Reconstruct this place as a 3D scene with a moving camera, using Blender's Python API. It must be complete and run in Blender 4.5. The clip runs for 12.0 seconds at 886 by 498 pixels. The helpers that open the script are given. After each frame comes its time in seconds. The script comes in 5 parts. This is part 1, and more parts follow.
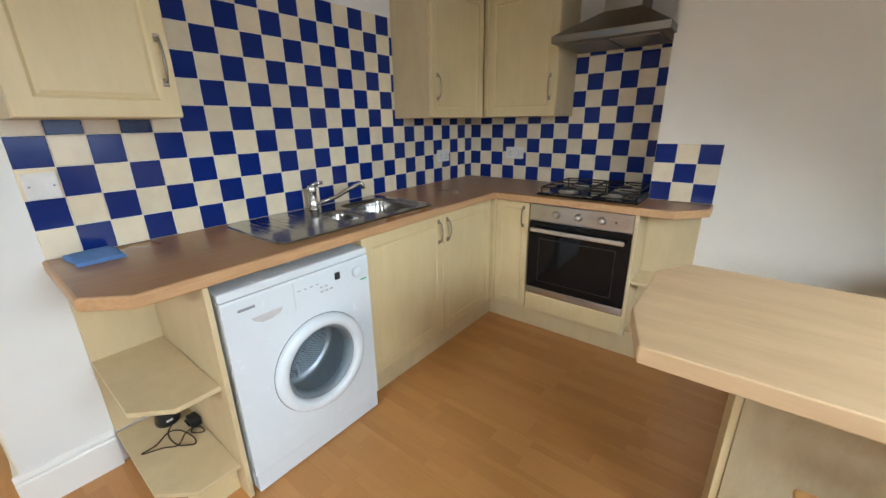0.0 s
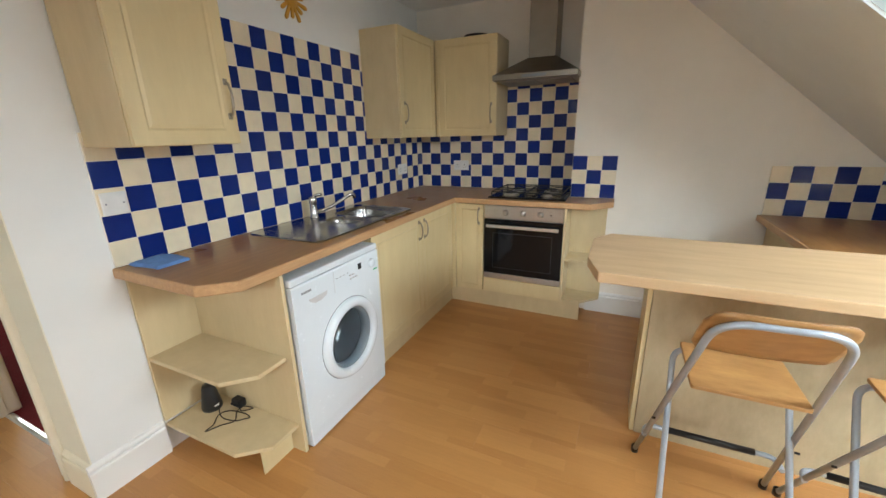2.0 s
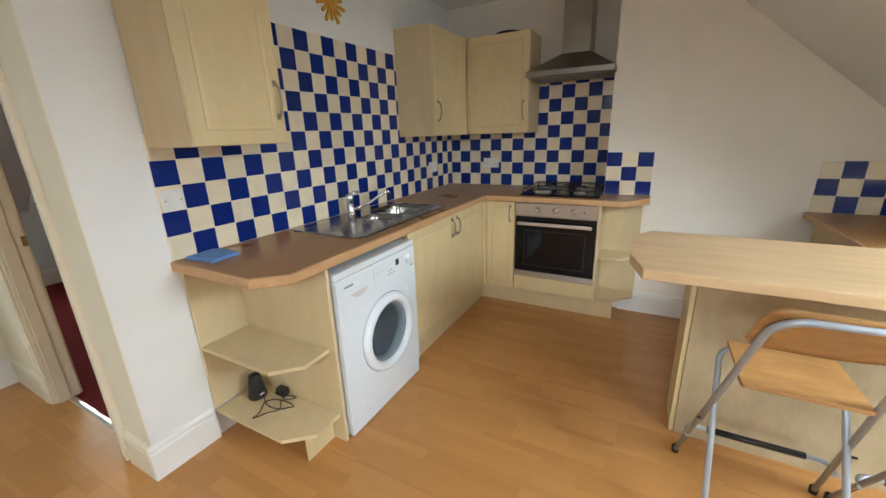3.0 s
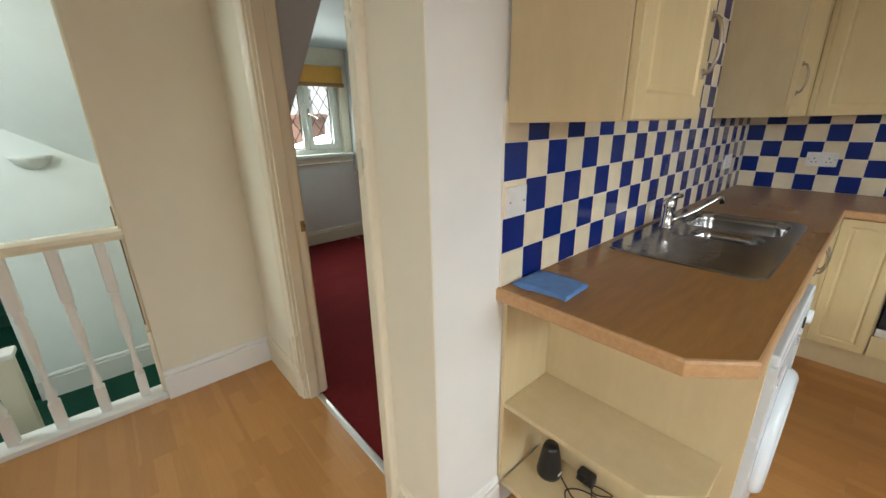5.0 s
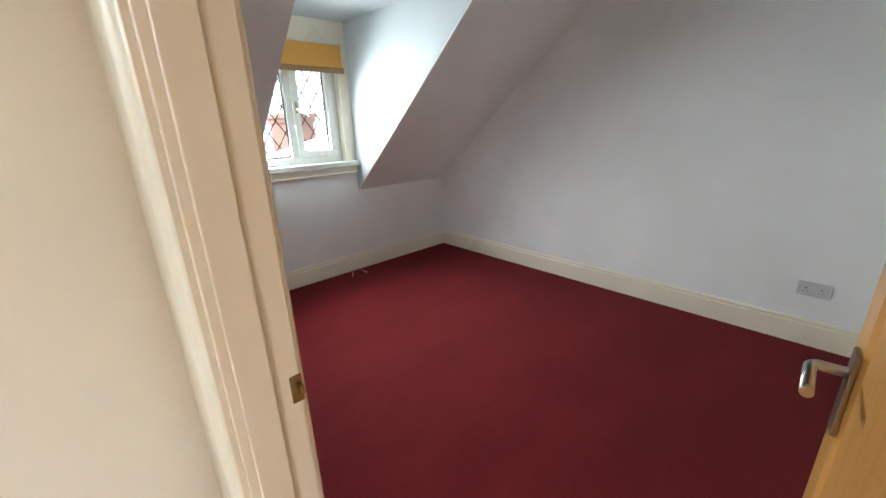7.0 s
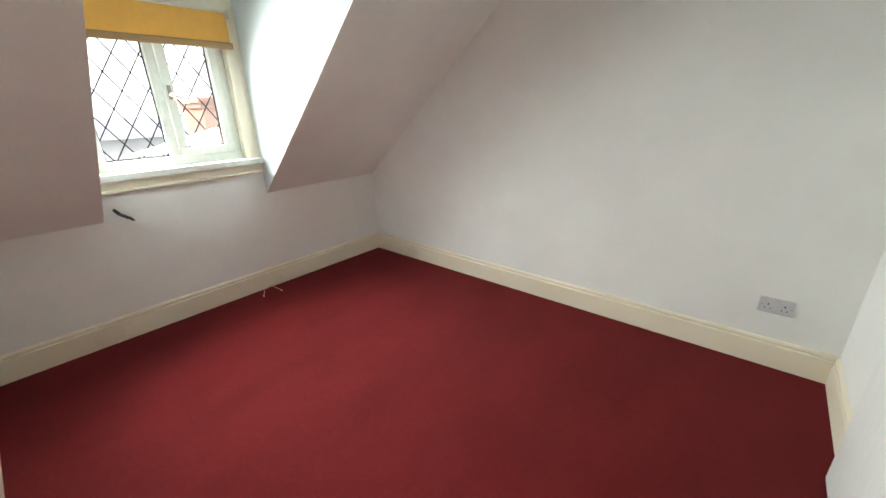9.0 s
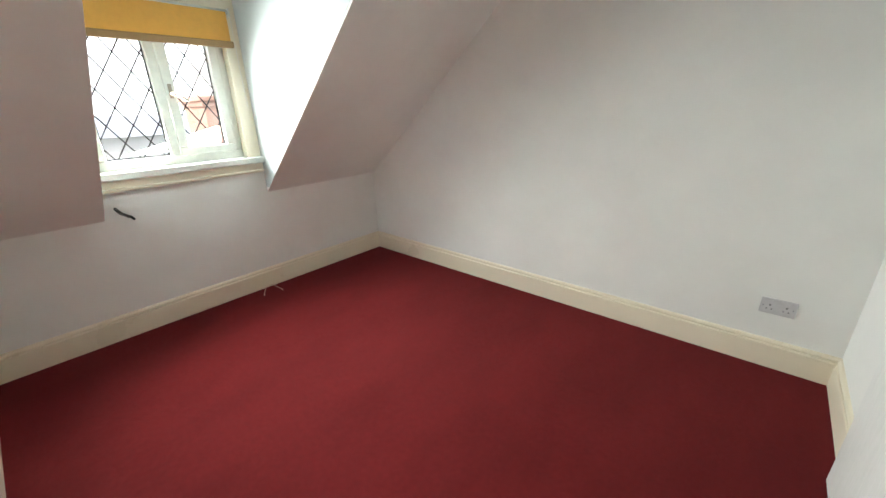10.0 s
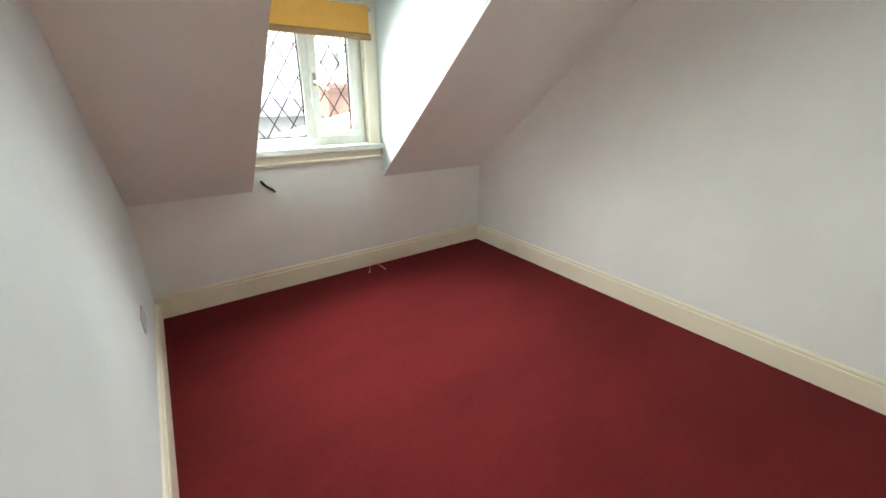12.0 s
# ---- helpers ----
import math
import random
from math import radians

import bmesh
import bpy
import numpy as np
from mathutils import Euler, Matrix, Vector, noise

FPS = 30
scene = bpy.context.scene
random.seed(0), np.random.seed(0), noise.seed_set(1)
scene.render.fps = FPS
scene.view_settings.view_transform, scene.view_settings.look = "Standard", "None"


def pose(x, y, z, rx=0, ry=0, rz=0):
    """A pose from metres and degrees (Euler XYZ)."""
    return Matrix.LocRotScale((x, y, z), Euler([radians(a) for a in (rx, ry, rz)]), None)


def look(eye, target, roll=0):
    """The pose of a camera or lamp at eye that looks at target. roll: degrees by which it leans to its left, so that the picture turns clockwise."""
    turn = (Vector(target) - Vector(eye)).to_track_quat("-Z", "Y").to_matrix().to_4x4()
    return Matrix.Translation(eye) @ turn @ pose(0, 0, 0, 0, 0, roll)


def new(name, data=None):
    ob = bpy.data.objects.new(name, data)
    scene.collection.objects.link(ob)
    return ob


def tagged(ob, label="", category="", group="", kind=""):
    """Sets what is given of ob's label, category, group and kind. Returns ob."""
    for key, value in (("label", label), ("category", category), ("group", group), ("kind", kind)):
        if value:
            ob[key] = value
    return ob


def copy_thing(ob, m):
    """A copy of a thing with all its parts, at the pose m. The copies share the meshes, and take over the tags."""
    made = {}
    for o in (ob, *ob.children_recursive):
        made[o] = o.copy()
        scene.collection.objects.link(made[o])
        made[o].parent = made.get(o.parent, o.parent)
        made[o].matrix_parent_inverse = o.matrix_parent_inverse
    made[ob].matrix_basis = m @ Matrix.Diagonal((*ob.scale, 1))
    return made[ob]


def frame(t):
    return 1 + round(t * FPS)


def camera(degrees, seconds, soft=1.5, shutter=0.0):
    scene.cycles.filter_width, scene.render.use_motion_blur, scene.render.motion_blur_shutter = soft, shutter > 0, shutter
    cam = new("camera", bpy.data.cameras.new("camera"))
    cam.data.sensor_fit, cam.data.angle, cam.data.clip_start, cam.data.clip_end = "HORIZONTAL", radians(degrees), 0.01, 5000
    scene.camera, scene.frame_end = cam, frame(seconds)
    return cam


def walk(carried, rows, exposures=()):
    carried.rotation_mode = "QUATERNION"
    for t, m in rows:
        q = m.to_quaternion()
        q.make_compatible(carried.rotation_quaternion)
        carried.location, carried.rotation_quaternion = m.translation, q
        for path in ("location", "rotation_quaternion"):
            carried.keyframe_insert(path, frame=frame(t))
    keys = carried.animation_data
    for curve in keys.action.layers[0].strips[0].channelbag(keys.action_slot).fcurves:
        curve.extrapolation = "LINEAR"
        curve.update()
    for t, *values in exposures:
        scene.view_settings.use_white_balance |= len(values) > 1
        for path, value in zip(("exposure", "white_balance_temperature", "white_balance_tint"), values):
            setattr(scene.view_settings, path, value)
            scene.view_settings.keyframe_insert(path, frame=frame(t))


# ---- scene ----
cam = camera(98.5, 12.0)

PATH = [
    (0, (1.841, -2.724, 1.332), (0.664, -1.235, 0.701), -0.9),
    (0.5, (1.811, -2.886, 1.349), (0.771, -1.293, 0.733), -0.8),
    (1, (1.833, -3.13, 1.347), (0.879, -1.475, 0.754), -1.1),
    (1.5, (1.823, -3.268, 1.37), (0.953, -1.565, 0.785), -1.2),
    (2, (1.78, -3.336, 1.378), (0.962, -1.605, 0.802), -1.3),
    (2.5, (1.76, -3.382, 1.372), (0.943, -1.647, 0.802), -1.5),
    (2.7, (1.757, -3.388, 1.377), (0.914, -1.668, 0.805), -1.7),
    (4.3, (1.139, -3.401, 1.38), (-0.168, -2.014, 0.773), -1.8),
    (4.5, (1.004, -3.401, 1.367), (-0.35, -2.057, 0.766), -1.7),
    (5, (0.669, -3.4, 1.361), (-0.759, -2.147, 0.736), -1.2),
    (5.5, (0.343, -3.407, 1.373), (-1.122, -2.203, 0.736), -1.2),
    (6, (0.033, -3.333, 1.358), (-1.419, -2.122, 0.707), -0.8),
    (6.5, (-0.265, -3.162, 1.372), (-1.695, -1.922, 0.725), -1.1),
    (7, (-0.479, -2.937, 1.344), (-1.871, -1.641, 0.721), -1.8),
    (7.5, (-0.658, -2.709, 1.379), (-1.971, -1.344, 0.737), -1.8),
    (9.5, (-0.673, -2.406, 1.374), (-1.889, -0.982, 0.671), -1.6),
    (10, (-0.671, -2.406, 1.38), (-1.893, -0.989, 0.674), -1.5),
    (10.5, (-0.676, -2.403, 1.378), (-1.924, -1.015, 0.659), -1.4),
    (11, (-0.705, -2.428, 1.378), (-1.994, -1.082, 0.654), -1.0),
    (11.5, (-0.711, -2.436, 1.376), (-2.09, -1.183, 0.65), -0.6),
    (12, (-0.778, -2.516, 1.395), (-2.277, -1.418, 0.656), 0.5),
]

EXPOSURES = [
    (0.0, -0.15, 6150, 6), (1.0, -0.17, 6350, 6), (2.5, -0.22, 6450, 6), (4.5, -0.26, 6550, 6), (5.5, -0.25, 6750, 7), (6.0, -0.17, 6750, 10),
    (6.5, 0.2, 6550, 13), (7.0, 0.66, 6200, 14), (7.6, 1.08, 6400, 13), (9.4, 1.12, 6700, 11), (11.0, 1.12, 6700, 11), (12.0, 1.15, 6650, 9),
]
walk(cam, [(t, look(eye, target, roll)) for t, eye, target, roll in PATH], EXPOSURES)

# ---------------------------------------------------------------- daylight
world = bpy.data.worlds.new("overcast_sky")
scene.world = world
world.use_nodes = True
sky = world.node_tree.nodes.new("ShaderNodeTexSky")
sky.sky_type, sky.sun_disc = "NISHITA", False
sky.sun_elevation, sky.sun_rotation = radians(45), radians(153)
sky.air_density, sky.dust_density = 1.2, 4.0
world.node_tree.links.new(sky.outputs[0], world.node_tree.nodes["Background"].inputs["Color"])
world.node_tree.nodes["Background"].inputs["Strength"].default_value = 0.15


def lamp(name, kind, energy, colour, place, size=1.0, size_y=None):
    data = bpy.data.lights.new(name, kind)
    data.energy, data.color = energy, colour
    if kind == "AREA":
        data.shape, data.size, data.size_y = "RECTANGLE", size, size_y or size
    ob = new(name, data)
    ob.matrix_world = place
    return ob


sun = lamp("sun", "SUN", 1.4, (1.0, 0.96, 0.9), look((4, -8, 9), (0, 0, 0)))
sun.data.angle = radians(12)
# area lamps: skylight through the bedroom and kitchen dormers, plus added fill for stairs and south end
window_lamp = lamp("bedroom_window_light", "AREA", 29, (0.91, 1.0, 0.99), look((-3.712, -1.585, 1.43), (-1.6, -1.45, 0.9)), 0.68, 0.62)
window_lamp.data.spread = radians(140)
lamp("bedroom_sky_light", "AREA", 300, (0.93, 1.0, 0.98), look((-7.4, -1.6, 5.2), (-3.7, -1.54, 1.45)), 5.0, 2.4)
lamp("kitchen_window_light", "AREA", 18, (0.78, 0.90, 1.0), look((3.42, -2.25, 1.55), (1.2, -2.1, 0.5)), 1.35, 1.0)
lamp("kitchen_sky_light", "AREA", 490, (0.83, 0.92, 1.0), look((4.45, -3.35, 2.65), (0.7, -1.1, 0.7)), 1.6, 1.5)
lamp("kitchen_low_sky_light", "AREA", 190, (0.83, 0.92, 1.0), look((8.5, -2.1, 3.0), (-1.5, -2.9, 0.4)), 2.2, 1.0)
# added lamp inside the stairwell; no window opens here
lamp("stair_fill_light", "AREA", 32, (0.84, 0.97, 0.98), look((-2.1, -4.95, 2.0), (-3.4, -3.3, -0.2)), 0.8, 0.6)
# two added fill lamps at the assumed south window
lamp("south_fill_light", "AREA", 10, (0.90, 0.95, 1.0), look((1.8, -5.16, 1.5), (1.0, -2.0, 0.9)), 1.7, 1.0)
lamp("south_outer_fill_light", "AREA", 200, (0.90, 0.95, 1.0), look((1.65, -6.25, 2.5), (0.7, -0.6, 0.6)), 1.8, 1.2)

# ---------------------------------------------------------------- mesh helpers


def join(bm, other):
    me = bpy.data.meshes.new("scratch")
    other.to_mesh(me)
    other.free()
    bm.from_mesh(me)
    bpy.data.meshes.remove(me)


def box(bm, a, b, bevel=0.0, seg=2):
    tmp = bmesh.new()
    bmesh.ops.create_cube(tmp, size=1)
    a, b = Vector(a), Vector(b)
    for v in tmp.verts:
        v.co = Vector((a[i] + (v.co[i] + 0.5) * (b[i] - a[i]) for i in range(3)))
    bmesh.ops.recalc_face_normals(tmp, faces=tmp.faces)
    if bevel:
        bmesh.ops.bevel(tmp, geom=list(tmp.edges), offset=bevel, segments=seg, affect="EDGES", profile=0.5)
    join(bm, tmp)
    return bm


def boxed(a, b, bevel=0.0, seg=2):
    return box(bmesh.new(), a, b, bevel, seg)


def prism(bm, outline, axis, low, high, bevel=0.0, seg=2):
    """An outline of two coordinates, drawn out along the third axis."""
    tmp = bmesh.new()
    n = "xyz".index(axis)

    def place(p, v):
        q = list(p)
        q.insert(n, v)
        return q

    lo = [tmp.verts.new(place(p, low)) for p in outline]
    hi = [tmp.verts.new(place(p, high)) for p in outline]
    tmp.faces.new(lo)
    tmp.faces.new(hi)
    for i in range(len(lo)):
        j = (i + 1) % len(lo)
        tmp.faces.new((lo[i], lo[j], hi[j], hi[i]))
    bmesh.ops.recalc_face_normals(tmp, faces=tmp.faces)
    if bevel:
        bmesh.ops.bevel(tmp, geom=list(tmp.edges), offset=bevel, segments=seg, affect="EDGES", profile=0.5)
    join(bm, tmp)
    return bm


def tube(bm, points, r, n=10, closed=False):
    pts = [Vector(p) for p in points]
    rings, side = [], None
    for i, p in enumerate(pts):
        ahead = (pts[min(i + 1, len(pts) - 1)] - pts[max(i - 1, 0)]).normalized()
        if side is None:
            side = ahead.orthogonal().normalized()
        side = (side - ahead * side.dot(ahead)).normalized()
        up = ahead.cross(side)
        rings.append([bm.verts.new(p + r * (math.cos(a) * side + math.sin(a) * up)) for a in (2 * math.pi * k / n for k in range(n))])
    for a, b in zip(rings, rings[1:]):
        for k in range(n):
            f = bm.faces.new((a[k], a[(k + 1) % n], b[(k + 1) % n], b[k]))
            f.smooth = True
    bm.faces.new(rings[0][::-1])
    bm.faces.new(rings[-1])
    return bm


def rounded(points, radius, steps=5):
    """A polyline with its inner corners rounded."""
    pts = [Vector(p) for p in points]
    out = [pts[0]]
    for a, b, c in zip(pts, pts[1:], pts[2:]):
        p, q = b + (a - b).normalized() * radius, b + (c - b).normalized() * radius
        for k in range(steps + 1):
            t = k / steps
            out.append((1 - t) ** 2 * p + 2 * t * (1 - t) * b + t * t * q)
    return out + [pts[-1]]


def lathe(bm, profile, place=Matrix.Identity(4), n=24):
    """Radius and height, turned about the z axis of place."""
    rings = []
    for r, z in profile:
        if r < 1e-5:
            rings.append([bm.verts.new(place @ Vector((0, 0, z)))])
        else:
            rings.append([bm.verts.new(place @ Vector((r * math.cos(2 * math.pi * k / n), r * math.sin(2 * math.pi * k / n), z))) for k in range(n)])
    for a, b in zip(rings, rings[1:]):
        for k in range(n):
            j = (k + 1) % n
            quad = [a[k % len(a)], a[j % len(a)], b[j % len(b)], b[k % len(b)]]
            some = list(dict.fromkeys(quad))
            if len(some) > 2:
                f = bm.faces.new(some)
                f.smooth = True
    return bm


def round_rect(x0, y0, x1, y1, r, z, n=5):
    out = []
    for cx, cy, a0 in ((x1 - r, y1 - r, 0), (x0 + r, y1 - r, 90), (x0 + r, y0 + r, 180), (x1 - r, y0 + r, 270)):
        for k in range(n + 1):
            a = radians(a0 + 90 * k / n)
            out.append(Vector((cx + r * math.cos(a), cy + r * math.sin(a), z)))
    return out


def loop_faces(bm, a, b, smooth=True):
    n = len(a)
    for i in range(n):
        f = bm.faces.new((a[i], a[(i + 1) % n], b[(i + 1) % n], b[i]))
        f.smooth = smooth


def mesh_object(name, bm, material):
    bmesh.ops.recalc_face_normals(bm, faces=bm.faces)
    me = bpy.data.meshes.new(name)
    bm.to_mesh(me)
    bm.free()
    me.materials.append(material)
    return new(name, me)


def setting(name, bm, material, label="", category=""):
    return tagged(mesh_object(name, bm, material), label, category, kind="structure")


def thing(name, base, label, category, group=""):
    ob = new(name)
    ob.empty_display_size = 0.1
    ob.matrix_basis = Matrix.Translation(base)
    return tagged(ob, label, category, group)


def part(name, bm, material, parent, label=""):
    ob = mesh_object(name, bm, material)
    ob.parent = parent
    if parent.type == "EMPTY":
        ob.matrix_parent_inverse = parent.matrix_basis.inverted()
    return tagged(ob, label)


def solo(name, bm, material, label, category, group=""):
    return tagged(mesh_object(name, bm, material), label, category, group)


# ---------------------------------------------------------------- materials


def shader(name, colour, rough, metal=0.0, **more):
    m = bpy.data.materials.new(name)
    m.use_nodes = True
    nt = m.node_tree
    b = nt.nodes["Principled BSDF"]
    b.inputs["Base Color"].default_value = (*colour, 1)
    b.inputs["Roughness"].default_value = rough
    b.inputs["Metallic"].default_value = metal
    for key, value in more.items():
        b.inputs[key.replace("_", " ")].default_value = value
    return m, nt, b


def coords(nt, scale=(1, 1, 1), turn=(0, 0, 0), per_object=0.0):
    tc = nt.nodes.new("ShaderNodeTexCoord")
    mp = nt.nodes.new("ShaderNodeMapping")
    mp.inputs["Scale"].default_value = scale
    mp.inputs["Rotation"].default_value = turn
    if per_object:
        info = nt.nodes.new("ShaderNodeObjectInfo")
        mul = nt.nodes.new("ShaderNodeMath")
        mul.operation = "MULTIPLY"
        mul.inputs[1].default_value = per_object
        add = nt.nodes.new("ShaderNodeVectorMath")
        add.operation = "ADD"
        nt.links.new(info.outputs["Random"], mul.inputs[0])
        nt.links.new(tc.outputs["Object"], add.inputs[0])
        nt.links.new(mul.outputs[0], add.inputs[1])
        nt.links.new(add.outputs[0], mp.inputs["Vector"])
    else:
        nt.links.new(tc.outputs["Object"], mp.inputs["Vector"])
    return mp.outputs["Vector"]


def noise_tex(nt, vec, scale, detail=4, rough=0.55):
    n = nt.nodes.new("ShaderNodeTexNoise")
    n.inputs["Scale"].default_value, n.inputs["Detail"].default_value, n.inputs["Roughness"].default_value = scale, detail, rough
    nt.links.new(vec, n.inputs["Vector"])
    return n.outputs["Fac"]


def ramp(nt, fac, stops):
    r = nt.nodes.new("ShaderNodeValToRGB")
    while len(r.color_ramp.elements) < len(stops):
        r.color_ramp.elements.new(0.5)
    for e, (at, col) in zip(r.color_ramp.elements, stops):
        e.position, e.color = at, (*col, 1) if len(col) == 3 else col
    nt.links.new(fac, r.inputs["Fac"])
    return r.outputs["Color"]


def mix(nt, mode, fac, a, b):
    x = nt.nodes.new("ShaderNodeMix")
    x.data_type, x.blend_type = "RGBA", mode
    for socket, value in ((x.inputs[0], fac), (x.inputs[6], a), (x.inputs[7], b)):
        if isinstance(value, (int, float)):
            socket.default_value = value
        elif isinstance(value, tuple):
            socket.default_value = (*value, 1)
        else:
            nt.links.new(value, socket)
    return x.outputs[2]


def bump(nt, b, height, strength, distance=0.001):
    n = nt.nodes.new("ShaderNodeBump")
    n.inputs["Strength"].default_value, n.inputs["Distance"].default_value = strength, distance
    nt.links.new(height, n.inputs["Height"])
    nt.links.new(n.outputs[0], b.inputs["Normal"])


def rough_by(nt, b, fac, low, high):
    r = nt.nodes.new("ShaderNodeMapRange")
    r.inputs["To Min"].default_value, r.inputs["To Max"].default_value = low, high
    nt.links.new(fac, r.inputs["Value"])
    nt.links.new(r.outputs[0], b.inputs["Roughness"])


def paint(name, colour, rough=0.6, var=0.06, relief=0.25, grain=90, scuff=0.0):
    m, nt, b = shader(name, colour, rough)
    v = coords(nt)
    broad, fine = noise_tex(nt, v, 1.7, 5), noise_tex(nt, v, grain, 3)
    dark = tuple(c * (1 - var) for c in colour)
    light = tuple(min(1, c * (1 + var * 0.6)) for c in colour)
    col = ramp(nt, broad, [(0.3, dark), (0.7, light)])
    if scuff:
        marks = ramp(nt, noise_tex(nt, coords(nt, (1, 1, 2.2)), 5.5, 8, 0.7), [(0.62, (1, 1, 1)), (0.78, (1 - scuff,) * 3)])
        col = mix(nt, "MULTIPLY", 1.0, col, marks)
    nt.links.new(col, b.inputs["Base Color"])
    rough_by(nt, b, broad, rough - 0.06, rough + 0.08)
    bump(nt, b, fine, relief, 0.0008)
    return m


def wood(name, dark, light, along="x", rough=0.4, stretch=14, scale=5, relief=0.12, coat=0.0, per_object=0.0, fleck=0.5, mottle=0.86):
    m, nt, b = shader(name, light, rough, Coat_Weight=coat, Coat_Roughness=0.25)
    s = [stretch] * 3
    s["xyz".index(along)] = 1.0
    v = coords(nt, s, per_object=per_object)
    grain, fine = noise_tex(nt, v, scale, 6, 0.6), noise_tex(nt, v, scale * 5, 3, 0.6)
    broad = noise_tex(nt, coords(nt, (1, 1, 1), per_object=per_object), 2.3, 3)
    col = ramp(nt, grain, [(0.28, dark), (0.72, light)])
    col = mix(nt, "MULTIPLY", fleck, col, ramp(nt, fine, [(0.3, (0.82, 0.8, 0.78)), (0.65, (1, 1, 1))]))
    col = mix(nt, "MULTIPLY", 0.6, col, ramp(nt, broad, [(0.3, (mottle, mottle * 0.985, mottle * 0.965)), (0.7, (1.0, 1.0, 1.0))]))
    nt.links.new(col, b.inputs["Base Color"])
    rough_by(nt, b, broad, rough - 0.07, rough + 0.1)
    bump(nt, b, fine, relief, 0.0006)
    return m


def metal(name, colour, rough, brushed=None):
    m, nt, b = shader(name, colour, rough, 1.0)
    s = [1, 1, 1]
    if brushed:
        s = [60, 60, 60]
        s["xyz".index(brushed)] = 1.5
    f = noise_tex(nt, coords(nt, s), 12 if brushed else 40, 3)
    rough_by(nt, b, f, rough - 0.06, rough + 0.1)
    col = ramp(nt, noise_tex(nt, coords(nt), 6, 4), [(0.3, tuple(c * 0.86 for c in colour)), (0.7, colour)])
    nt.links.new(col, b.inputs["Base Color"])
    bump(nt, b, f, 0.06, 0.0003)
    return m


def plain(name, colour, rough=0.4, metallic=0.0, var=0.07, **more):
    m, nt, b = shader(name, colour, rough, metallic, **more)
    f = noise_tex(nt, coords(nt), 25, 4)
    col = ramp(nt, f, [(0.3, tuple(c * (1 - var) for c in colour)), (0.7, tuple(min(1, c * (1 + var / 2)) for c in colour))])
    nt.links.new(col, b.inputs["Base Color"])
    rough_by(nt, b, f, max(0.02, rough - 0.05), rough + 0.06)
    return m


def carpet(name, dark, light, grain=420):
    m, nt, b = shader(name, light, 0.98, Sheen_Weight=0.02, Sheen_Roughness=0.6)
    b.inputs["Specular IOR Level"].default_value = 0.1
    v = coords(nt)
    tuft, mid, broad = noise_tex(nt, v, grain, 3, 0.7), noise_tex(nt, v, 38, 4), noise_tex(nt, coords(nt, (1, 0.55, 1), (0, 0, 0.6)), 2.6, 5, 0.6)
    col = ramp(nt, tuft, [(0.3, dark), (0.68, light)])
    col = mix(nt, "MULTIPLY", 0.8, col, ramp(nt, mid, [(0.3, (0.84, 0.84, 0.84)), (0.7, (1.06, 1.06, 1.06))]))
    col = mix(nt, "MULTIPLY", 0.9, col, ramp(nt, broad, [(0.36, (0.84, 0.82, 0.82)), (0.62, (1.08, 1.08, 1.08))]))
    nt.links.new(col, b.inputs["Base Color"])
    bump(nt, b, tuft, 0.9, 0.004)
    return m


def laminate(name):
    m, nt, b = shader(name, (0.5, 0.29, 0.13), 0.34)
    v = coords(nt, per_object=7.3)
    br = nt.nodes.new("ShaderNodeTexBrick")
    br.offset, br.offset_frequency = 0.37, 2
    for key, value in (("Scale", 1.0), ("Brick Width", 0.43), ("Row Height", 0.0637), ("Mortar Size", 0.0007), ("Mortar Smooth", 0.3), ("Bias", 0.0)):
        br.inputs[key].default_value = value
    br.inputs["Color1"].default_value = (0.465, 0.216, 0.065, 1)
    br.inputs["Color2"].default_value = (0.555, 0.276, 0.092, 1)
    br.inputs["Mortar"].default_value = (0.47, 0.23, 0.076, 1)
    nt.links.new(v, br.inputs["Vector"])
    g = coords(nt, (1.6, 30, 30), per_object=3.1)
    grain = noise_tex(nt, g, 5, 6, 0.65)
    flecks = noise_tex(nt, coords(nt, (12, 90, 1), per_object=2.0), 9, 2)
    wear = noise_tex(nt, coords(nt, per_object=0.0), 3.2, 5)
    col = mix(nt, "MULTIPLY", 0.45, br.outputs["Color"], ramp(nt, grain, [(0.3, (0.84, 0.82, 0.8)), (0.7, (1.06, 1.06, 1.06))]))
    col = mix(nt, "MULTIPLY", 0.45, col, ramp(nt, flecks, [(0.28, (0.72, 0.66, 0.6)), (0.42, (1, 1, 1))]))
    nt.links.new(col, b.inputs["Base Color"])
    rough_by(nt, b, wear, 0.26, 0.44)
    bump(nt, b, grain, 0.08, 0.0005)
    return m


def ceramic(name, colour, rough=0.12):
    m, nt, b = shader(name, colour, rough)
    info = nt.nodes.new("ShaderNodeObjectInfo")
    f = noise_tex(nt, coords(nt, per_object=9.0), 14, 3)
    tint = ramp(nt, info.outputs["Random"], [(0.0, tuple(c * 0.92 for c in colour)), (1.0, tuple(min(1, c * 1.05) for c in colour))])
    col = mix(nt, "MULTIPLY", 0.6, tint, ramp(nt, f, [(0.3, (0.88, 0.88, 0.88)), (0.7, (1.05, 1.05, 1.05))]))
    nt.links.new(col, b.inputs["Base Color"])
    rough_by(nt, b, f, rough - 0.05, rough + 0.12)
    bump(nt, b, noise_tex(nt, coords(nt, per_object=9.0), 22, 2), 0.10, 0.0012)
    return m


def glass(name, tint=(1, 1, 1), rough=0.0):
    m, nt, b = shader(name, tint, rough, Transmission_Weight=1.0, IOR=1.45)
    return m


